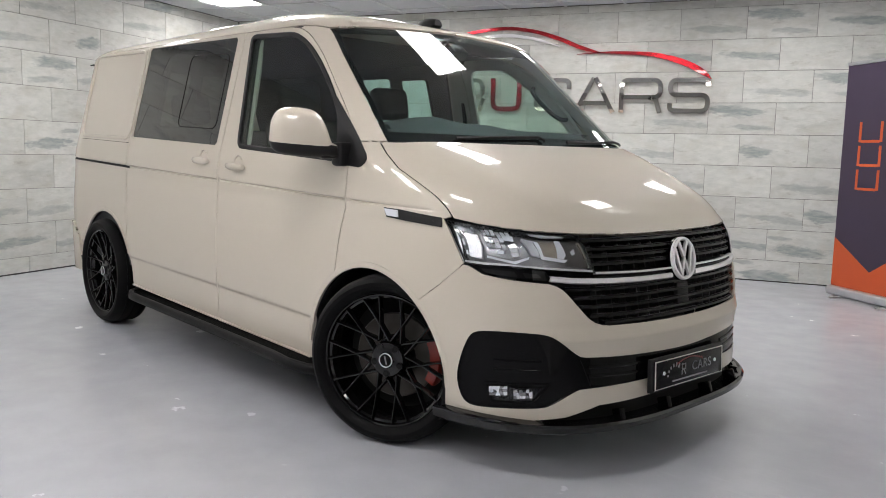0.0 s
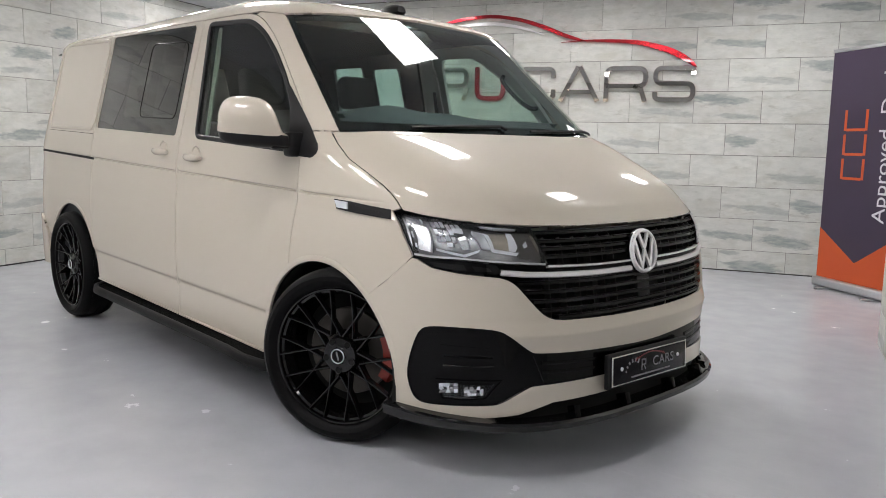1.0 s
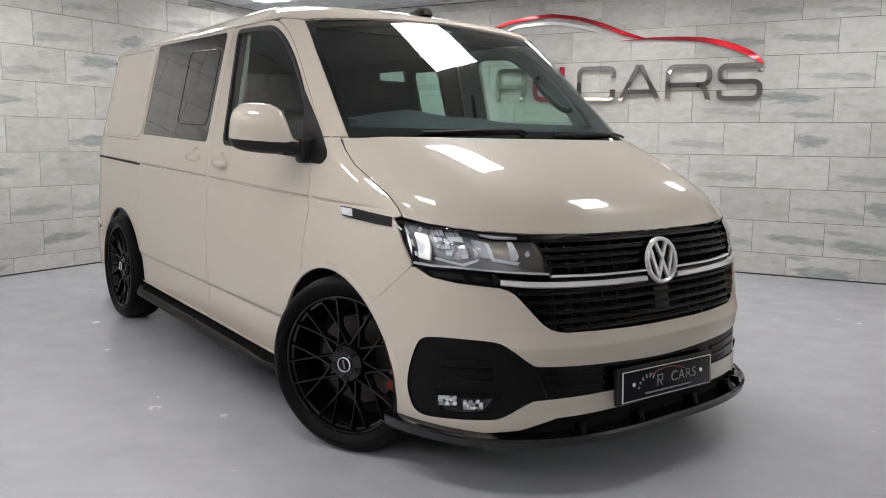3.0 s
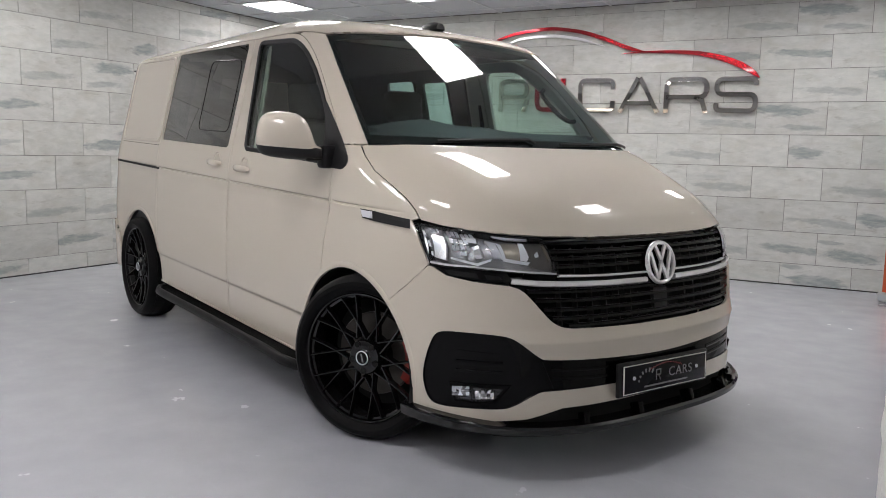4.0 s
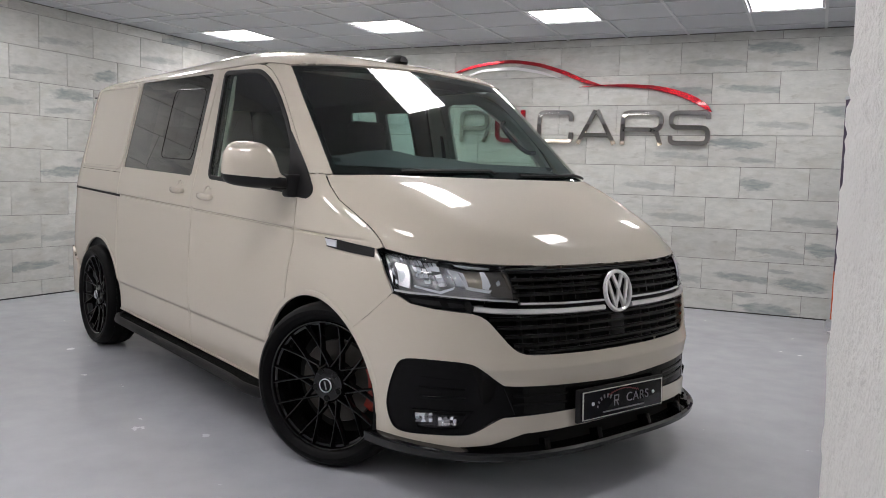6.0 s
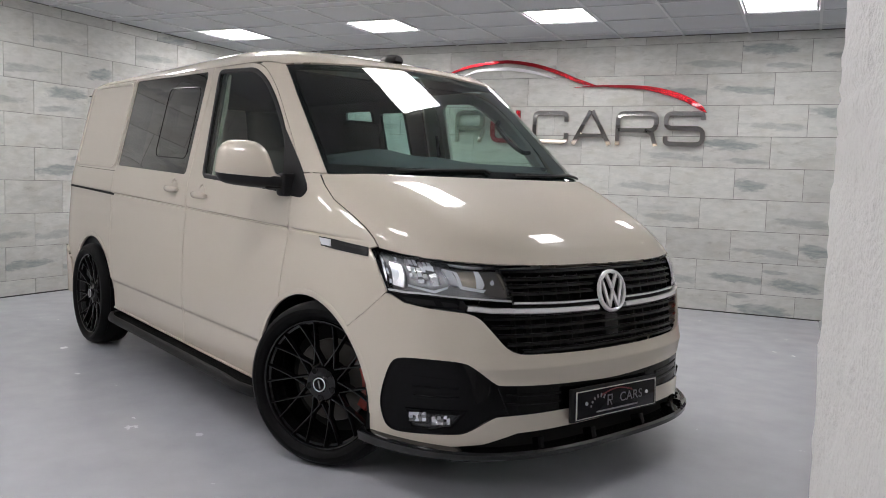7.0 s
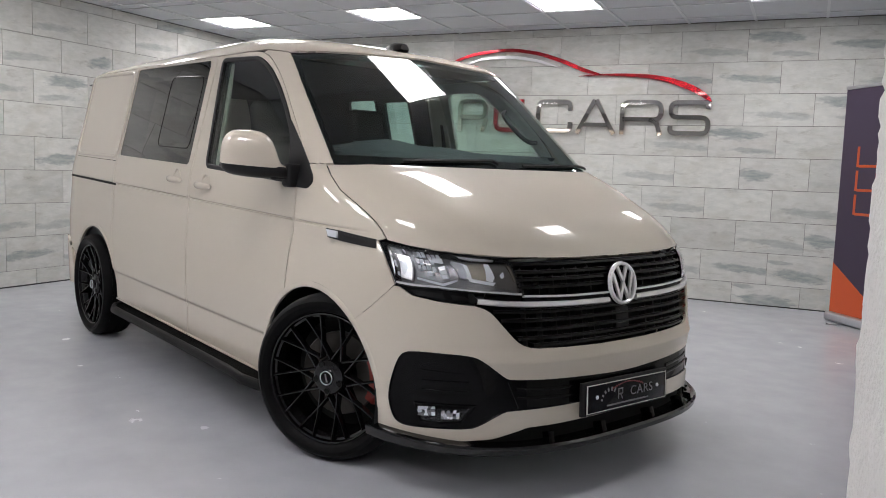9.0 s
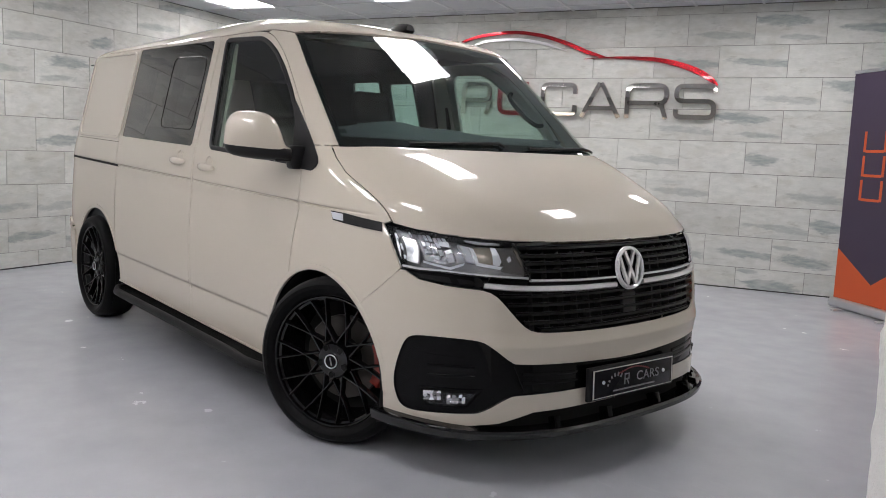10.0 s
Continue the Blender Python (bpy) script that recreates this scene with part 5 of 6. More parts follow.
headlight(-1)

# wipers, roof aerial
for pts in ([(34, 1.259), (20, 1.269), (2, 1.277), (0.5, 1.262)], [(-10, 1.259), (-24, 1.263), (-38, 1.272), (-49, 1.258)]):
    strip("wiper", pts, 0.013, BLACK_SATIN, van, 0.004, 0.010, "black wiper arm and blade")
aerial = bmesh.new()
rows = []
for i in range(9):
    t = i / 8
    w, h = 0.040 * math.sin(math.pi * (0.12 + 0.76 * t)) ** 0.7, 0.052 * math.sin(math.pi * min(1, 0.15 + 0.8 * t)) ** 0.8
    rows.append([aerial.verts.new((0.09 - 0.18 * t, w * c, h * s)) for c, s in ((-1, 0), (-0.85, 0.55), (-0.5, 0.9), (0, 1), (0.5, 0.9), (0.85, 0.55), (1, 0))])
for a, b in zip(rows, rows[1:]):
    for k in range(6):
        aerial.faces.new((a[k], a[k + 1], b[k + 1], b[k]))
aerial.faces.new(rows[0]), aerial.faces.new(rows[-1][::-1])
aerial.transform(pose(-0.80, -0.005, 1.835, 0, -12, 0) @ Matrix.Diagonal((1.2, 1.35, 1.15, 1)))
part("roof_aerial", aerial, BLACK_SATIN, van, "black roof aerial pod", angle=60)



# ---- wheels ----
def wheel(place, label, phase=51):
    """An alloy wheel whose outer face looks along -y."""
    w = new("wheel")
    w.parent = van
    w.matrix_basis = place
    tagged(w, label)
    prof = [(r if r < 0.2705 else 0.2705 + (r - 0.2705) * 0.745, y) for r, y in [(0.262, 0.182), (0.268, 0.192), (0.300, 0.204), (0.335, 0.200), (0.356, 0.186), (0.3685, 0.164), (0.3695, 0.150), (0.3645, 0.148), (0.3645, 0.140), (0.3700, 0.138), (0.3705, 0.098),
            (0.3650, 0.096), (0.3650, 0.088), (0.3705, 0.086), (0.3695, 0.046), (0.3645, 0.044), (0.3645, 0.036), (0.3690, 0.034), (0.3640, 0.016), (0.352, -0.004), (0.332, -0.016), (0.310, -0.018), (0.290, -0.012), (0.277, -0.004), (0.270, 0.006), (0.266, 0.020)]]
    part("tyre", lathe(prof, 72), RUBBER, w, "low-profile black tyre", angle=28)
    blocks = bmesh.new()
    for k in range(64):
        a = 360 / 64 * k
        for y, dy in ((0.034, 0.026), (0.150, 0.026)):
            box(blocks, (0.013, dy, 0.0045), pose(0, 0, 0, 0, a, 0) @ pose(0.0, y, 0.3385 if y < 0.1 else 0.339, 0, 0, 18 if y < 0.1 else -18))
    tagged(part("tread", blocks, RUBBER, w, smooth=False), kind="stuff")
    part("rim", lathe([(0.262, 0.0), (0.268, -0.003), (0.2705, 0.004), (0.2695, 0.014), (0.258, 0.014), (0.250, 0.020), (0.246, 0.040), (0.236, 0.070), (0.232, 0.170), (0.262, 0.184)], 72), RIM_BLACK, w, "gloss black rim")
    # near-black disc stands for the shade behind the spokes
    part("rim_shade", lathe([(0.0001, 0.150), (0.10, 0.150), (0.235, 0.165)], 36), DARK, w)
    disc = lathe([(0.085, 0.105), (0.172, 0.105), (0.174, 0.108), (0.174, 0.128), (0.085, 0.130)], 60)
    part("brake_disc", disc, DISC, w, "iron brake disc")
    part("disc_bell", lathe([(0.0001, 0.080), (0.080, 0.082), (0.088, 0.105)], 40), RIM_BLACK, w)
    # caliper at the front of the disc
    cal = bmesh.new()
    rings = []
    for i in range(11):
        t = radians(-30 + 5.6 * i)
        rings.append([cal.verts.new((r * math.cos(t), y, r * math.sin(t))) for r, y in ((0.158, 0.092), (0.160, 0.082), (0.200, 0.078), (0.208, 0.090), (0.208, 0.145), (0.158, 0.145))])
    for a, b in zip(rings, rings[1:]):
        for k in range(6):
            cal.faces.new((a[k], a[(k + 1) % 6], b[(k + 1) % 6], b[k]))
    cal.faces.new(rings[0]), cal.faces.new(rings[-1][::-1])
    part("brake_caliper", cal, RED_PAINT, w, "red brake caliper")

    def bar(r0, f0, r1, f1):
        """A tapered spoke from radius r0 at f0 degrees to r1 at f1 degrees."""
        bm = bmesh.new()
        p0 = Vector((r0 * math.cos(radians(f0)), 0, r0 * math.sin(radians(f0))))
        p1 = Vector((r1 * math.cos(radians(f1)), 0, r1 * math.sin(radians(f1))))
        side_ = Vector((0, 1, 0)).cross((p1 - p0).normalized())
        rs = []
        for i in range(7):
            t = i / 6
            c = p0.lerp(p1, t)
            y = 0.030 - 0.030 * t + 0.010 * math.sin(math.pi * t)
            h, d = 0.0064 - 0.0020 * t, 0.034 - 0.010 * t
            rs.append([bm.verts.new(c + side_ * u * h + Vector((0, y + v * d, 0))) for u, v in ((-1.0, 1.0), (-1.0, 0.25), (-0.45, 0.0), (0.45, 0.0), (1.0, 0.25), (1.0, 1.0))])
        for a, b in zip(rs, rs[1:]):
            for k in range(6):
                bm.faces.new((a[k], a[(k + 1) % 6], b[(k + 1) % 6], b[k]))
        bm.faces.new(rs[0]), bm.faces.new(rs[-1][::-1])
        return bm
    for k in range(5):
        mid = phase + 72 * k
        for r0, f0, r1, f1 in ((0.086, 2, 0.258, 26), (0.086, -2, 0.258, -26), (0.074, 33, 0.258, 10), (0.074, -33, 0.258, -10)):
            part("spoke", bar(r0, mid + f0, r1, mid + f1), RIM_BLACK, w)
    hub = lathe([(0.0001, 0.014), (0.030, 0.014), (0.034, 0.018), (0.046, 0.019), (0.068, 0.022), (0.075, 0.032), (0.077, 0.075), (0.04, 0.08)], 40)
    part("hub", hub, RIM_BLACK, w)
    part("centre_cap", lathe([(0.0001, 0.006), (0.026, 0.006), (0.029, 0.008), (0.030, 0.016)], 36), BLACK_GLOSS, w, "black centre cap with a silver ring")
    part("cap_ring", lathe([(0.0255, 0.0055), (0.0262, 0.0035), (0.0285, 0.0035), (0.0292, 0.007)], 36), LAMP_WHITE, w)
    part("cap_print", boxed((0.006, 0.001, 0.034), pose(0, 0.0052, 0, 0, -15, 0)), GREY_PRINT, w)
    for k in range(5):
        a = radians(phase + 72 * k)
        part("bolt_hole", lathe([(0.0001, 0.0205), (0.0115, 0.0200), (0.0125, 0.0175), (0.0150, 0.0185), (0.0155, 0.024)], 16), RIM_BLACK, w).data.transform(pose(0.058 * math.cos(a), 0.0, 0.058 * math.sin(a)))
        part("bolt_socket", lathe([(0.0001, 0.0180), (0.0110, 0.0180), (0.0118, 0.0172)], 14), DARK, w).data.transform(pose(0.058 * math.cos(a), 0.0, 0.058 * math.sin(a)))
    return w


STEER = 25.0
wheel(pose(0.012, -0.912, 0.376, 0, 0, STEER), "steered black multi-spoke alloy wheel with red caliper")
wheel(pose(-2.93, -0.925, 0.376, 0, 20, 0), "black multi-spoke alloy rear wheel")
wheel(pose(-0.012, 0.880, 0.376, 0, 0, STEER) @ pose(0, 0, 0, 0, 0, 180), "steered black multi-spoke alloy wheel")
wheel(pose(-2.93, 0.900, 0.376, 0, 0, 180), "black multi-spoke alloy rear wheel")

# wheel housings and floor pan
for s in (-1, 1):
    for cx, cz, rx, rz in (FRONT_ARCH, REAR_ARCH):
        bm = bmesh.new()
        rs = []
        for k in range(25):
            a = radians(-18 + 216 * k / 24)
            rs.append([bm.verts.new((cx + (rx + e) * math.cos(a), s * y, cz + (rz + e) * math.sin(a))) for y, e in ((float(half_width(cx, 0.6)) - 0.028, 0.004), (0.80, 0.035), (0.46, 0.035))])
        for a, b in zip(rs, rs[1:]):
            for k in range(2):
                bm.faces.new((a[k], a[k + 1], b[k + 1], b[k]))
        bm.faces.new([r[2] for r in rs])
        part("wheel_housing", bm, BLACK_SATIN, van)
part("floor_pan", boxed((3.55, 1.00, 0.10), pose(-1.75, 0, 0.30), 0.02), BLACK_SATIN, van)
for s in (-1, 1):
    part("sill_beam", boxed((1.95, 0.34, 0.10), pose(-1.50, s * 0.70, 0.335, 0, 2.4, 0), 0.02), BLACK_SATIN, van)

# side steps
for s in (-1, 1):
    bm = bmesh.new()
    line = [(-2.48, 0.80, 0.315), (-2.475, 0.90, 0.315), (-2.45, 0.955, 0.312), (-2.40, 0.975, 0.307)] + [(-2.40 + 0.17 * k, 0.975 + 0.0022 * k, 0.307 - 0.0037 * k) for k in range(1, 11)] + [(-0.56, 1.002, 0.262), (-0.45, 0.985, 0.258), (-0.39, 0.945, 0.255), (-0.385, 0.84, 0.255)]
    line = [(x + (0.06 if x < -2.3 else 0.0), y - 0.040, z - 0.006 + 0.006 * (x + 1.4) * (x < -1.4)) for x, y, z in line]
    rs = []
    for i, p in enumerate(line):
        a, b = Vector(line[max(0, i - 1)]), Vector(line[min(len(line) - 1, i + 1)])
        d = (b - a).normalized()
        n = Vector((-d.y, d.x, 0)).normalized()
        if n.y < 0 and abs(n.y) > 0.3:
            n = -n
        rs.append([bm.verts.new(Vector((p[0], s * p[1], p[2])) + Vector((n.x, s * n.y, 0)) * u + Vector((0, 0, h))) for u, h in
                   ((0.040, -0.012), (0.040, 0.010), (0.030, 0.020), (0.012, 0.020), (0.009, 0.015), (-0.130, 0.015), (-0.140, 0.008), (-0.140, -0.012), (-0.03, -0.022), (0.025, -0.022))])
    for a, b in zip(rs, rs[1:]):
        for k in range(10):
            bm.faces.new((a[k], a[(k + 1) % 10], b[(k + 1) % 10], b[k]))
    bm.faces.new(rs[0]), bm.faces.new(rs[-1][::-1])
    step_ob = part("side_step", bm, STEP_BLACK, van, "black side step")
    tube = bmesh.new()
    rs = []
    for i, p in enumerate(line):
        a, b = Vector(line[max(0, i - 1)]), Vector(line[min(len(line) - 1, i + 1)])
        d = (b - a).normalized()
        n = Vector((-d.y, d.x, 0)).normalized()
        if n.y < 0 and abs(n.y) > 0.3:
            n = -n
        rs.append([tube.verts.new(Vector((p[0], s * p[1], p[2])) + Vector((n.x, s * n.y, 0)) * (0.032 + 0.020 * math.cos(k * math.pi / 5)) + Vector((0, 0, 0.003 + 0.025 * math.sin(k * math.pi / 5)))) for k in range(10)])
    for a, b in zip(rs, rs[1:]):
        for k in range(10):
            tube.faces.new((a[k], a[(k + 1) % 10], b[(k + 1) % 10], b[k]))
    tube.faces.new(rs[0]), tube.faces.new(rs[-1][::-1])
    part("step_tube", tube, TUBE_BLACK, step_ob, "rounded black outer tube", angle=50)
    for x in (-2.2, -0.75):
        part("step_bracket", boxed((0.06, 0.24, 0.02), pose(x, s * 0.82, 0.267 - 0.0219 * (x + 1.5) - 0.012), 0.004), BLACK_SATIN, step_ob)


# ---- door mirrors ----
def mirror(s):
    """A rounded shell with a black lower half on a stout foot."""
    m = new("door_mirror")
    m.parent = van
    m.matrix_basis = pose(-0.385, -s * 1.035, 1.272, 0, 0, -s * 28)
    tagged(m, "cream mirror shell with a black base")
    top_at = pchip((0, 0.09, 0.16, 0.26, 0.42, 0.60, 0.79, 0.89, 0.95, 0.98, 1), (-0.048, -0.034, 0.020, 0.072, 0.097, 0.102, 0.099, 0.084, 0.060, 0.034, -0.030))
    low_at = pchip((0, 0.3, 0.7, 0.9, 0.97, 1), (-0.098, -0.100, -0.092, -0.080, -0.062, -0.035))
    deep_at = pchip((0, 0.15, 0.5, 0.8, 0.95, 1), (0.045, 0.066, 0.082, 0.070, 0.040, 0.012))
    cut_at = pchip((0, 1), (-0.052, -0.036))

    def ring_at(t, part_top):
        """One cross-section, the upper shell or the lower base."""
        hi, lo, dp, cut = (float(f(t)) for f in (top_at, low_at, deep_at, cut_at))
        cut = min(cut, hi - 0.002)
        mid, half_h = (hi + lo) / 2, (hi - lo) / 2
        edge = math.asin(max(-0.98, min(0.98, (cut - mid) / half_h)))
        a0, a1 = (edge, math.pi - edge) if part_top else (math.pi - edge, 2 * math.pi + edge)
        out = []
        for k in range(17):
            a = a0 + (a1 - a0) * k / 16
            c, q = math.cos(a), math.sin(a)
            out.append((dp * math.copysign(abs(c) ** 0.75, c), s * (0.138 - 0.276 * t), mid + half_h * math.copysign(abs(q) ** 0.85, q)))
        return out
    top, low = bmesh.new(), bmesh.new()
    for bm, flag in ((top, True), (low, False)):
        rows_ = [[bm.verts.new(p) for p in ring_at(t, flag)] for t in (0, 0.03, 0.06, 0.09, 0.12, 0.16, 0.2, 0.26, 0.33, 0.4, 0.48, 0.56, 0.64, 0.72, 0.79, 0.84, 0.89, 0.92, 0.95, 0.97, 0.985, 0.995, 1.0)]
        for r0, r1 in zip(rows_, rows_[1:]):
            for i in range(16):
                bm.faces.new((r0[i], r0[i + 1], r1[i + 1], r1[i]))
        bm.faces.new(rows_[0]), bm.faces.new(rows_[-1][::-1])
    part("shell", top, PAINT, m, angle=70)
    part("base", low, BLACK_SATIN, m, "black plastic base", angle=70)
    part("mirror_glass", boxed((0.006, 0.20, 0.12), pose(-0.083, -s * 0.02, 0.0), 0.002), CHROME, m)
    foot = join(boxed((0.066, 0.085, 0.100), pose(-0.004, s * 0.166, -0.084, 0, 0, s * 28), 0.016, 3), boxed((0.078, 0.10, 0.040), pose(-0.002, s * 0.112, -0.083, s * 4, 0, s * 8), 0.016, 3))
    part("foot", foot, BLACK_SATIN, m)


mirror(1)



# ---- the cab ----
dash = bmesh.new()
rows = []
for y in np.linspace(-0.74, 0.74, 25):
    f = float(nose(abs(y), 1.262)) - 0.06
    hump = 0.045 * math.exp(-((y + 0.36) / 0.20) ** 2) + 0.02 * math.exp(-(y / 0.16) ** 2)
    back = -0.50 - 0.02 * math.cos(y * 3)
    prof = [(f, 1.235), (f - 0.03, 1.262), (f - 0.16, 1.300), (back + 0.22, 1.318), (back + 0.16, 1.324 + hump), (back + 0.04, 1.318 + hump), (back, 1.24 + hump * 0.5), (back + 0.02, 1.02), (back + 0.12, 0.75)]
    rows.append([dash.verts.new((min(x, f), y, z)) for x, z in prof])
for a, b in zip(rows, rows[1:]):
    for k in range(len(a) - 1):
        dash.faces.new((a[k], a[k + 1], b[k + 1], b[k]))
dashboard = part("dashboard", dash, DASH, van, "charcoal dashboard", angle=50)
steer_m = pose(-0.60, -0.36, 1.13, 0, -62, 0)
steering = part("steering_wheel", lathe([(0.172 + 0.014 * math.cos(t), 0.014 * math.sin(t)) for t in np.linspace(0, 2 * math.pi, 9)], 36, "Z"), BLACK_SATIN, van)
steering.data.transform(steer_m)
part("steering_hub", join(boxed((0.13, 0.12, 0.04), steer_m, 0.015), boxed((0.03, 0.33, 0.015), steer_m, 0.005), boxed((0.17, 0.03, 0.015), steer_m @ pose(0.08, 0, 0), 0.005)), BLACK_SATIN, steering)


def seat(y, x=-1.02, base=0.62, head=True):
    st = new("seat")
    st.parent = van
    st.matrix_basis = pose(x, y, base)
    tagged(st, "dark cloth seat with headrest")
    part("cushion", boxed((0.50, 0.46, 0.16), pose(0.05, 0, 0.08, 0, -6, 0), 0.05, 3), FABRIC, st)
    part("backrest", boxed((0.14, 0.44, 0.66), pose(-0.22, 0, 0.42, 0, -14, 0), 0.05, 3), FABRIC, st)
    if head:
        part("headrest", boxed((0.10, 0.25, 0.19), pose(-0.335, 0, 0.865, 0, -10, 0), 0.04, 3), FABRIC, st)
    part("plinth", boxed((0.42, 0.42, 0.30), pose(0.02, 0, -0.15), 0.02), BLACK_SATIN, st)


seat(-0.42)
seat(0.22)
seat(0.54, head=False)
for y in (-0.45, 0.0, 0.45):
    seat(y, -2.25, 0.58, y < 0)
part("headlining", boxed((2.7, 1.39, 0.006), pose(-2.32, 0, 1.776)), ROOF_CLOTH, van, "dark headlining")
part("cab_floor", boxed((3.5, 1.40, 0.03), pose(-1.90, 0, 0.46), 0.005), BLACK_SATIN, van)
for s in (-1, 1):
    # the far card's pale colour imitates the reflection on the glass before it
    panel("door_card", side([(-1.37, 0.45), (-1.37, 1.20), (-1.36, 1.79), (-0.90, 1.775), (-0.69, 1.70), (-0.56, 1.605), (-0.42, 1.46), (-0.33, 1.31), (-0.30, 1.16), (-0.40, 0.75), (-0.50, 0.45)]), GREY_TRIM if s > 0 else DASH, van, off=-0.035, thick=0.02,
          holes=[side(rounded([(-1.14, 1.235), (-1.17, 1.722), (-0.88, 1.712), (-0.64, 1.55), (-0.47, 1.39), (-0.36, 1.235)], 0.06) if s > 0 else DOOR_WINDOW)], mirror=s > 0)
    panel("side_lining", side([(-3.70, 0.45), (-3.66, 1.81), (-2.50, 1.80), (-1.39, 1.78), (-1.40, 0.45)]), DASH, van, off=-0.035, thick=0.02,
          holes=[side(rounded([(-2.30, 1.33), (-1.97, 1.325), (-1.955, 1.715), (-2.28, 1.72)], 0.03)), side(rounded([(-1.84, 1.32), (-1.56, 1.31), (-1.585, 1.69), (-1.85, 1.695)], 0.03))], mirror=s > 0)
    panel("pillar_lining", side(rounded([(-1.36, 1.22), (-1.37, 1.78), (-1.26, 1.78), (-1.22, 1.60), (-1.19, 1.22)], 0.03)), LINING, van, off=-0.048, thick=0.01, mirror=s > 0)
    bolt = bmesh.new()
    box(bolt, (0.03, 0.012, 0.55), pose(-1.27, s * 0.765, 1.50, s * 7, -3, 0), 0.003)
    part("seat_belt", bolt, BLACK_SATIN, van)
part("bulkhead", boxed((0.02, 1.44, 0.75), pose(-3.62, 0, 0.86), 0.005), DASH, van)
rear_view = part("rear_view_mirror", boxed((0.02, 0.22, 0.065), pose(-0.62, 0.0, 1.665, 0, 20, 0), 0.012, 3), BLACK_SATIN, van, "black rear view mirror")
part("mirror_pod", boxed((0.09, 0.10, 0.05), pose(-0.565, 0.0, 1.715, 0, 40, 0), 0.012), BLACK_SATIN, rear_view)
grab = bmesh.new()
line = chaikin([(-0.64, 0.705, 1.585), (-0.62, 0.66, 1.56), (-0.50, 0.67, 1.45), (-0.43, 0.70, 1.40), (-0.42, 0.745, 1.405)], 2, closed=False)
rs = []
for i, p in enumerate(line):
    d = (Vector(line[min(len(line) - 1, i + 1)]) - Vector(line[max(0, i - 1)])).normalized()
    u = d.cross(Vector((0, 0, 1))).normalized()
    w = d.cross(u)
    rs.append([grab.verts.new(Vector(p) + 0.012 * (u * math.cos(k * math.pi / 4) + w * math.sin(k * math.pi / 4))) for k in range(8)])
for a, b in zip(rs, rs[1:]):
    for k in range(8):
        grab.faces.new((a[k], a[(k + 1) % 8], b[(k + 1) % 8], b[k]))
part("grab_handle", grab, DASH, van)



# ---- sign on the back wall ----
def wall_pose(s, z, off=0.0):
    """On the back wall: x along it, y up, z towards the room."""
    return along @ pose(s, -off, z, 90, 0, 0)


def ribbon(points, widths, depth):
    """A flat strip of changing width along a smooth line, given depth."""
    pts = [Vector(p) for p in points]
    t_all = np.linspace(0, len(pts) - 1, 12 * (len(pts) - 1) + 1)
    xs = pchip(range(len(pts)), [p.x for p in pts])
    ys = pchip(range(len(pts)), [p.y for p in pts])
    ws = pchip(range(len(pts)), widths)
    bm = bmesh.new()
    rs = []
    for t in t_all:
        p = Vector((float(xs(t)), float(ys(t))))
        d = Vector((float(xs(t + 0.02) - xs(t - 0.02)), float(ys(t + 0.02) - ys(t - 0.02)))).normalized()
        n = Vector((-d.y, d.x)) * float(ws(t)) / 2
        rs.append([bm.verts.new((q.x, q.y, h)) for q, h in ((p - n, 0), (p - n * 0.9, depth), (p + n * 0.9, depth), (p + n, 0))])
    for a, b in zip(rs, rs[1:]):
        for k in range(4):
            bm.faces.new((a[k], a[(k + 1) % 4], b[(k + 1) % 4], b[k]))
    bm.faces.new(rs[0]), bm.faces.new(rs[-1][::-1])
    return bm


sign = thing("wall_sign", wall_pose(0, 0.0, 0.0), "polished metal wall sign with a red car outline", "sign")
# the sign hangs a touch out of level
PLACE = Matrix(((1.0578, 0, 0, 0.1425), (-0.0101, 1.0348, 0, 0.0490), (0, 0, 1, 0.018), (0, 0, 0, 1)))
for name, pts, w, mat in (
        ("red_sweep", [(2.33, 2.204), (2.5, 2.284), (2.784, 2.368), (3.119, 2.401), (3.387, 2.37), (3.68, 2.284), (3.9, 2.194), (4.09, 2.14)], [0.006, 0.022, 0.030, 0.036, 0.038, 0.042, 0.040, 0.012], SIGN_RED),
        ("red_sweep", [(3.857, 2.13), (4.081, 2.144), (4.247, 2.141), (4.519, 2.126), (4.786, 2.069), (4.96, 1.999), (5.065, 1.932), (5.118, 1.886)], [0.004, 0.016, 0.028, 0.040, 0.056, 0.060, 0.046, 0.008], SIGN_RED),
        ("silver_sweep", [(2.60, 2.235), (2.847, 2.315), (3.120, 2.330), (3.389, 2.297), (3.683, 2.212)], [0.006, 0.024, 0.034, 0.030, 0.004], SIGN_SILVER)):
    part(name, ribbon(pts, w, 0.02), mat, sign, angle=30).data.transform(PLACE)
# the word: each letter is a stroke bent to shape
Z0, Z1, T = 1.563, 1.900, 0.047


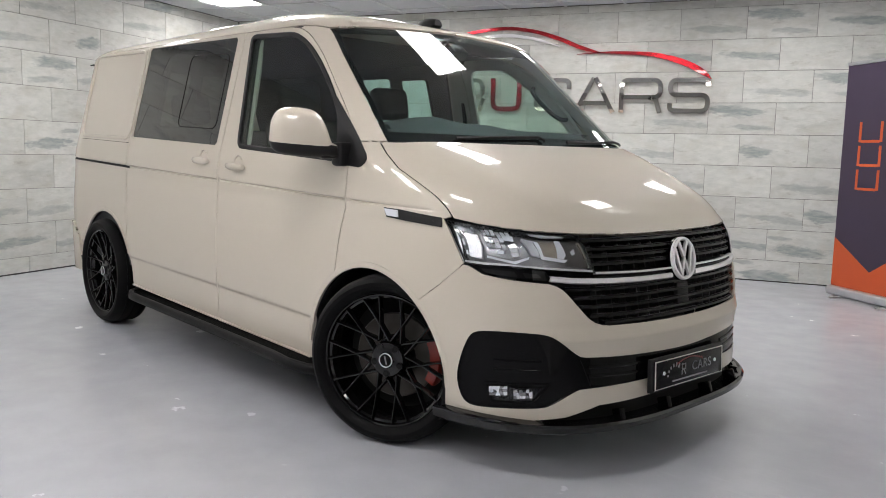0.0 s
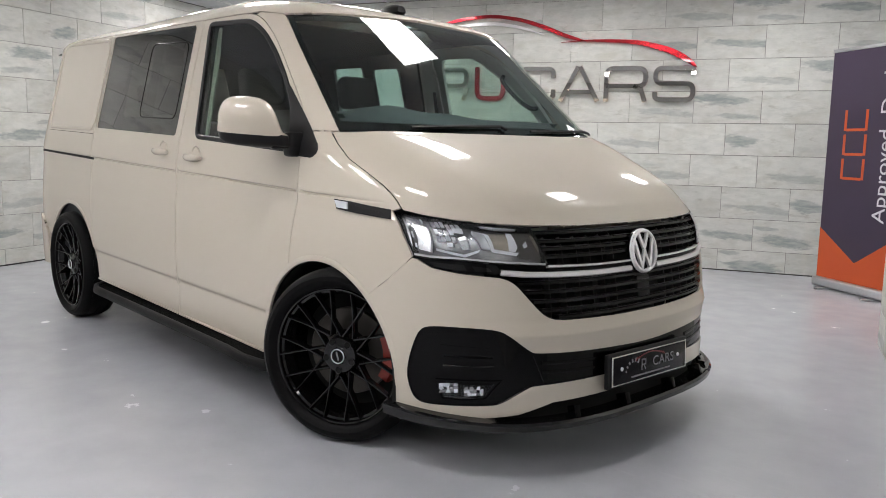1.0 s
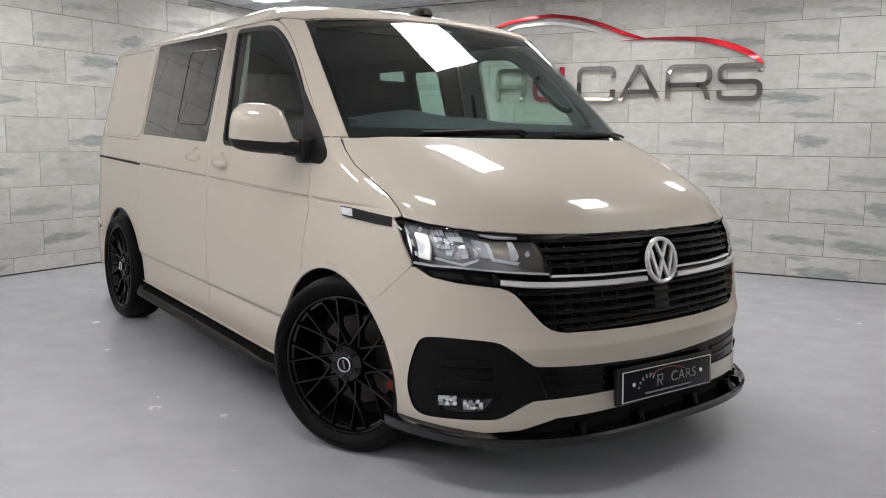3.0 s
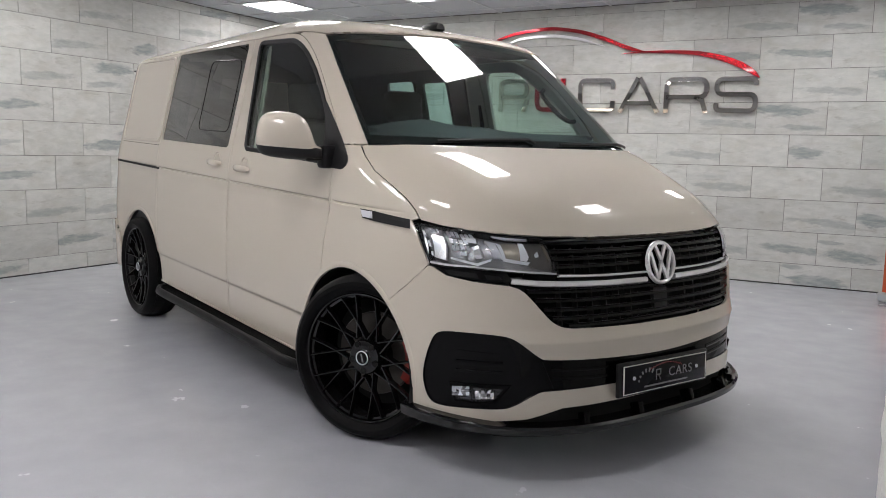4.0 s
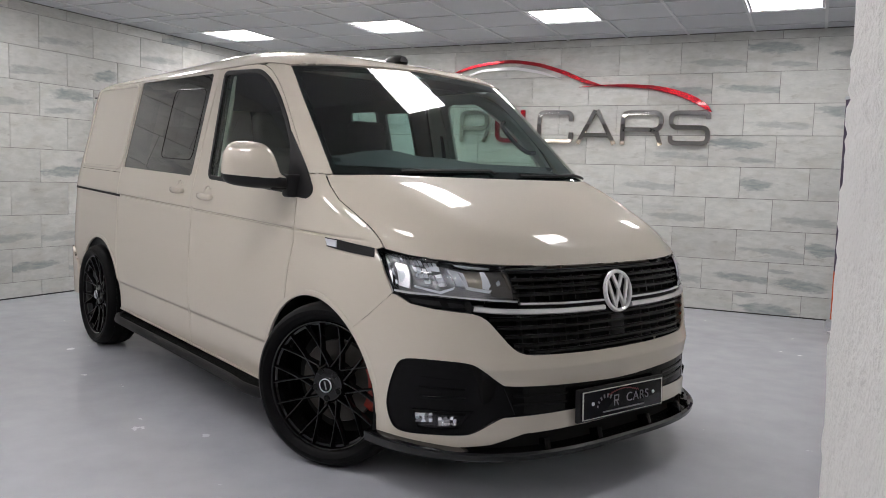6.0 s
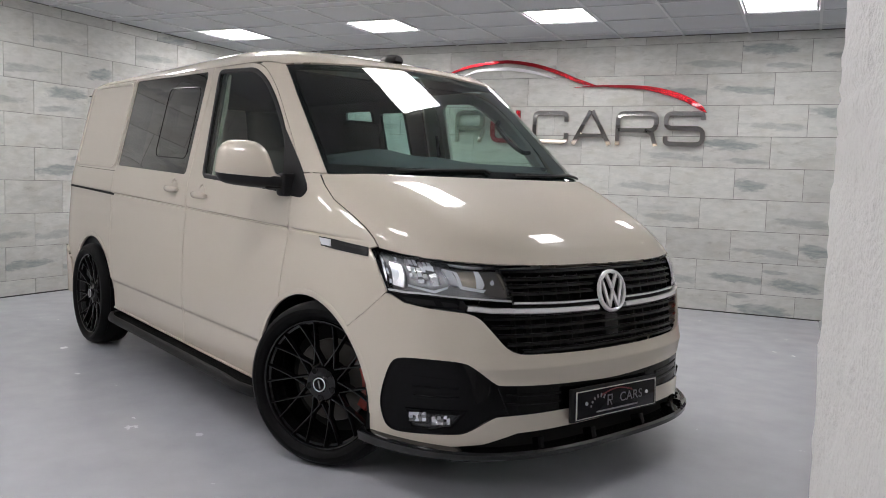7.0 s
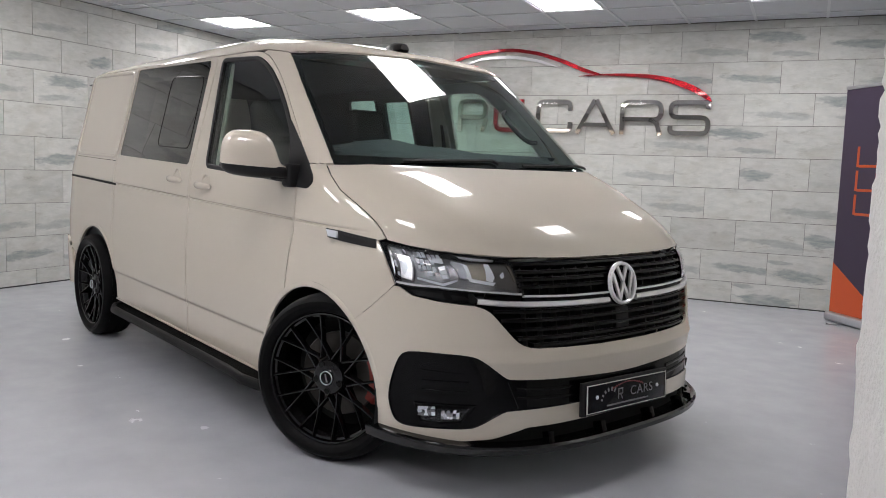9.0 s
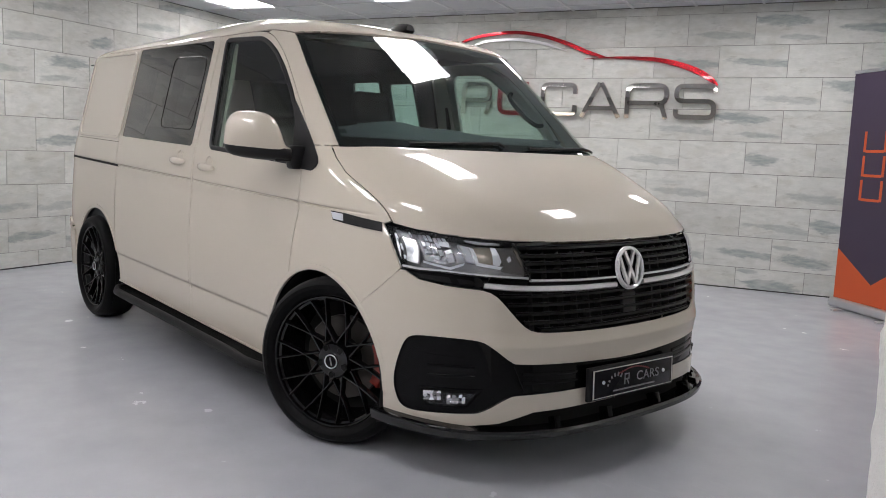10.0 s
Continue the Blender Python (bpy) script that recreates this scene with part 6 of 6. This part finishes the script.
def stroke(points, width, depth=0.03):
    """A band of even width along straight runs with mitred bends."""
    pts = [Vector(p) for p in points]
    bm = bmesh.new()
    rs = []
    for i, p in enumerate(pts):
        a = (p - pts[i - 1]).normalized() if i else (pts[1] - p).normalized()
        b = (pts[i + 1] - p).normalized() if i + 1 < len(pts) else a
        m = (Vector((-a.y, a.x)) + Vector((-b.y, b.x))).normalized()
        k = width / 2 / max(0.4, m.dot(Vector((-a.y, a.x))))
        rs.append([bm.verts.new((q.x, q.y, h)) for q, h in ((p - m * k, 0), (p - m * k, depth * 0.85), (p - m * k * 0.88, depth), (p + m * k * 0.88, depth), (p + m * k, depth * 0.85), (p + m * k, 0))])
    for a, b in zip(rs, rs[1:]):
        for k in range(6):
            bm.faces.new((a[k], a[(k + 1) % 6], b[(k + 1) % 6], b[k]))
    bm.faces.new(rs[0]), bm.faces.new(rs[-1][::-1])
    return bm


def bend(points, r, n=5):
    """Rounds the inner corners of an open line."""
    out = [points[0]]
    for i in range(1, len(points) - 1):
        p, a, b = Vector(points[i]), Vector(points[i - 1]), Vector(points[i + 1])
        u, w = (a - p), (b - p)
        s, e = p + u.normalized() * min(r, u.length * 0.5), p + w.normalized() * min(r, w.length * 0.5)
        out += [tuple((s * (1 - t) ** 2 + p * 2 * t * (1 - t) + e * t * t)) for t in np.linspace(0, 1, n + 1)]
    return out + [points[-1]]


h = T / 2
B, U, M = Z0 + h, Z1 - h, (Z0 + Z1) / 2
W_C, W_A, W_R, W_S = (3.442, 3.818), (3.836, 4.258), (4.284, 4.692), (4.736, 5.120)
glyphs = [
    ("letter", [bend([(W_C[1] - h, U - 0.09), (W_C[1] - h, U), (W_C[0] + h, U), (W_C[0] + h, B), (W_C[1] - h, B), (W_C[1] - h, B + 0.09)], 0.06)], SIGN_CHROME),
    ("letter", [[(W_A[0] + 0.03, Z0), (4.035, Z1)], [(4.052, Z1), (W_A[1] - 0.03, Z0)], [(3.93, Z0 + 0.09), (4.16, Z0 + 0.09)]], SIGN_CHROME),
    ("letter", [bend([(W_R[0] + h, Z0), (W_R[0] + h, U), (W_R[1] - h, U), (W_R[1] - h, M - 0.02), (W_R[0] + h, M - 0.02)], 0.07), [(W_R[1] - 0.13, M - 0.02), (W_R[1] - 0.06, M - 0.05), (W_R[1] - h, Z0)]], SIGN_CHROME),
    ("letter", [bend([(W_S[1] - h, U - 0.06), (W_S[1] - h, U), (W_S[0] + h, U), (W_S[0] + h, M + 0.005), (W_S[1] - h, M + 0.005), (W_S[1] - h, B), (W_S[0] + h, B), (W_S[0] + h, B + 0.07)], 0.065)], SIGN_CHROME),
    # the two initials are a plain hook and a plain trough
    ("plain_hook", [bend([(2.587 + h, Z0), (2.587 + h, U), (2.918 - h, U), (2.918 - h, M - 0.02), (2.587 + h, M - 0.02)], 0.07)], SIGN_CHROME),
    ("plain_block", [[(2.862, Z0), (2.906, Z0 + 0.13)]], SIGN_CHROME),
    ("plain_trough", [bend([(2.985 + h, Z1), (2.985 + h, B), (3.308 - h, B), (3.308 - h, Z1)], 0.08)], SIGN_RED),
]
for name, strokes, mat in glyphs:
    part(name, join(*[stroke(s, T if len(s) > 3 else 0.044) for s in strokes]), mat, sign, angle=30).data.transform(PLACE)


# ---- roll-up banner ----
def banner():
    t = thing("roll_up_banner", pose(-0.29, 4.46, 0, 0, 0, -29) @ pose(0.425, 0, 0), "dark purple and orange roll-up banner on an aluminium foot", "banner")
    part("foot", join(boxed((0.87, 0.10, 0.075), pose(0, 0, 0.053), 0.02, 3), boxed((0.05, 0.24, 0.012), pose(-0.26, -0.02, 0.008), 0.004), boxed((0.05, 0.24, 0.012), pose(0.26, -0.02, 0.008), 0.004)), ALUMINIUM, t, "aluminium cassette foot")
    sheet = part("sheet", boxed((0.85, 0.003, 1.93), pose(0, 0.0, 1.045)), BANNER_PURPLE, t, "dark purple printed sheet")
    part("top_rail", boxed((0.86, 0.02, 0.028), pose(0, 0, 2.012), 0.006), ALUMINIUM, t)
    part("pole", lathe([(0.008, 0.08), (0.008, 2.0)], 12, "Z"), ALUMINIUM, t).data.transform(pose(0, 0.03, 0))
    point = extruded([(-0.425, 0.092), (0.425, 0.092), (0.425, 0.52), (0.0, 0.26), (-0.425, 0.52)], 0.001)
    part("orange_field", point, BANNER_ORANGE, sheet, smooth=False).data.transform(pose(0, -0.0035, 0))
    up = pose(0, -0.0040, 0) @ pose(0, 0, 0, 90, 0, 0) @ pose(0, 0, 0, 0, 0, 90)
    for word, z in (("Approved", 0.985), ("Dealer", 1.72)):
        lettering("word", word, 0.185, pose(0.215, 0, z) @ up, BANNER_WHITE, sheet, 0.0008, 1.0)
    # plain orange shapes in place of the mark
    for z in (1.03, 1.23, 1.43):
        for x, dz, w, hh in ((-0.225, 0, 0.028, 0.17), (0.005, 0, 0.028, 0.17), (-0.11, -0.078, 0.202, 0.022)):
            part("plain_bar", boxed((w, 0.0012, hh), pose(x, -0.0036, z + dz)), BANNER_ORANGE, sheet, smooth=False)
    return t


banner()



# ---- wall tiles, piece by piece ----
def tile_mesh(name, width, height, mat):
    bm = boxed((width - 0.0042, 0.010, height - 0.0042), None, 0.0012, 1)
    me = bpy.data.meshes.new(name)
    bm.to_mesh(me)
    bm.free()
    me.materials.append(mat)
    return me


tile_cache = {}
deal = random.Random(11)


def lay(wall, base, length, first_joint, depth_sign, first, row, tile, clouds):
    """Courses of tiles in half bond on a wall; base has x along the wall and y off it. clouds: prints by (course, place along the wall)."""
    rows = [0.0] + [first + row * k for k in range(9)]
    for k, z0 in enumerate(rows):
        z1 = min(rows[k + 1] if k + 1 < len(rows) else CEILING, CEILING)
        x = (first_joint + (tile / 2 if k % 2 else 0.0)) % tile - tile
        while x < length:
            a, b = max(x, 0.0), min(x + tile, length)
            chosen = [kind for course, place, kind in clouds if course == k and x < place <= x + tile]
            kind = chosen[0] if chosen else deal.choice((0, 0, 0, 0, 0, 5, 5, 3)) if not 4.2 < x < 6.9 else deal.choice((0, 0, 0, 0, 5))
            x += tile
            if b - a < 0.03:
                continue
            key = (round(b - a, 3), round(z1 - z0, 3), kind)
            if key not in tile_cache:
                tile_cache[key] = tile_mesh("tile", *key[:2], TILES[kind])
            t = new("tile", tile_cache[key])
            t.parent = wall
            t.matrix_basis = base @ pose((a + b) / 2, depth_sign * 0.004, (z0 + z1) / 2)


# the dirty open joint between the lowest tiles and the floor
for wall, base, length, sign_ in ((wall_back, along, 10.3, 1), (wall_side, beside, 9.7, -1)):
    part("floor_joint", boxed((length, 0.008, 0.011), base @ pose(length / 2 + 0.01, -sign_ * 0.0012, 0.0057)), JOINT_DARK, wall, "dark dirty joint along the floor", smooth=False)
lay(wall_back, along, 10.4, BACK_JOINT, 1, 0.2085, 0.3025, TILE,
    [(8, 6.15, 2), (8, 6.60, 3), (7, 5.41, 3), (7, 5.95, 3), (6, 6.56, 2), (5, 5.78, 2), (4, 6.01, 1), (3, 5.26, 5), (2, 6.54, 1), (1, 5.98, 3), (1, 6.42, 4), (0, 6.09, 4), (4, 5.01, 5), (7, 4.96, 5), (5, 5.26, 5)])
lay(wall_side, beside, 9.8, SIDE_JOINT, -1, 0.149, 0.3078, SIDE_TILE,
    [(7, 2.69, 1), (6, 2.84, 2), (4, 2.87, 4), (4, 2.72, 4), (1, 2.95, 3), (2, 3.20, 5), (9, 1.17, 3), (8, 2.80, 5), (6, 3.27, 5), (2, 2.88, 5), (1, 3.30, 4)])
lay(wall_partition, partition, 3.2, 0.30, 1, 0.2085, 0.3025, TILE, [])
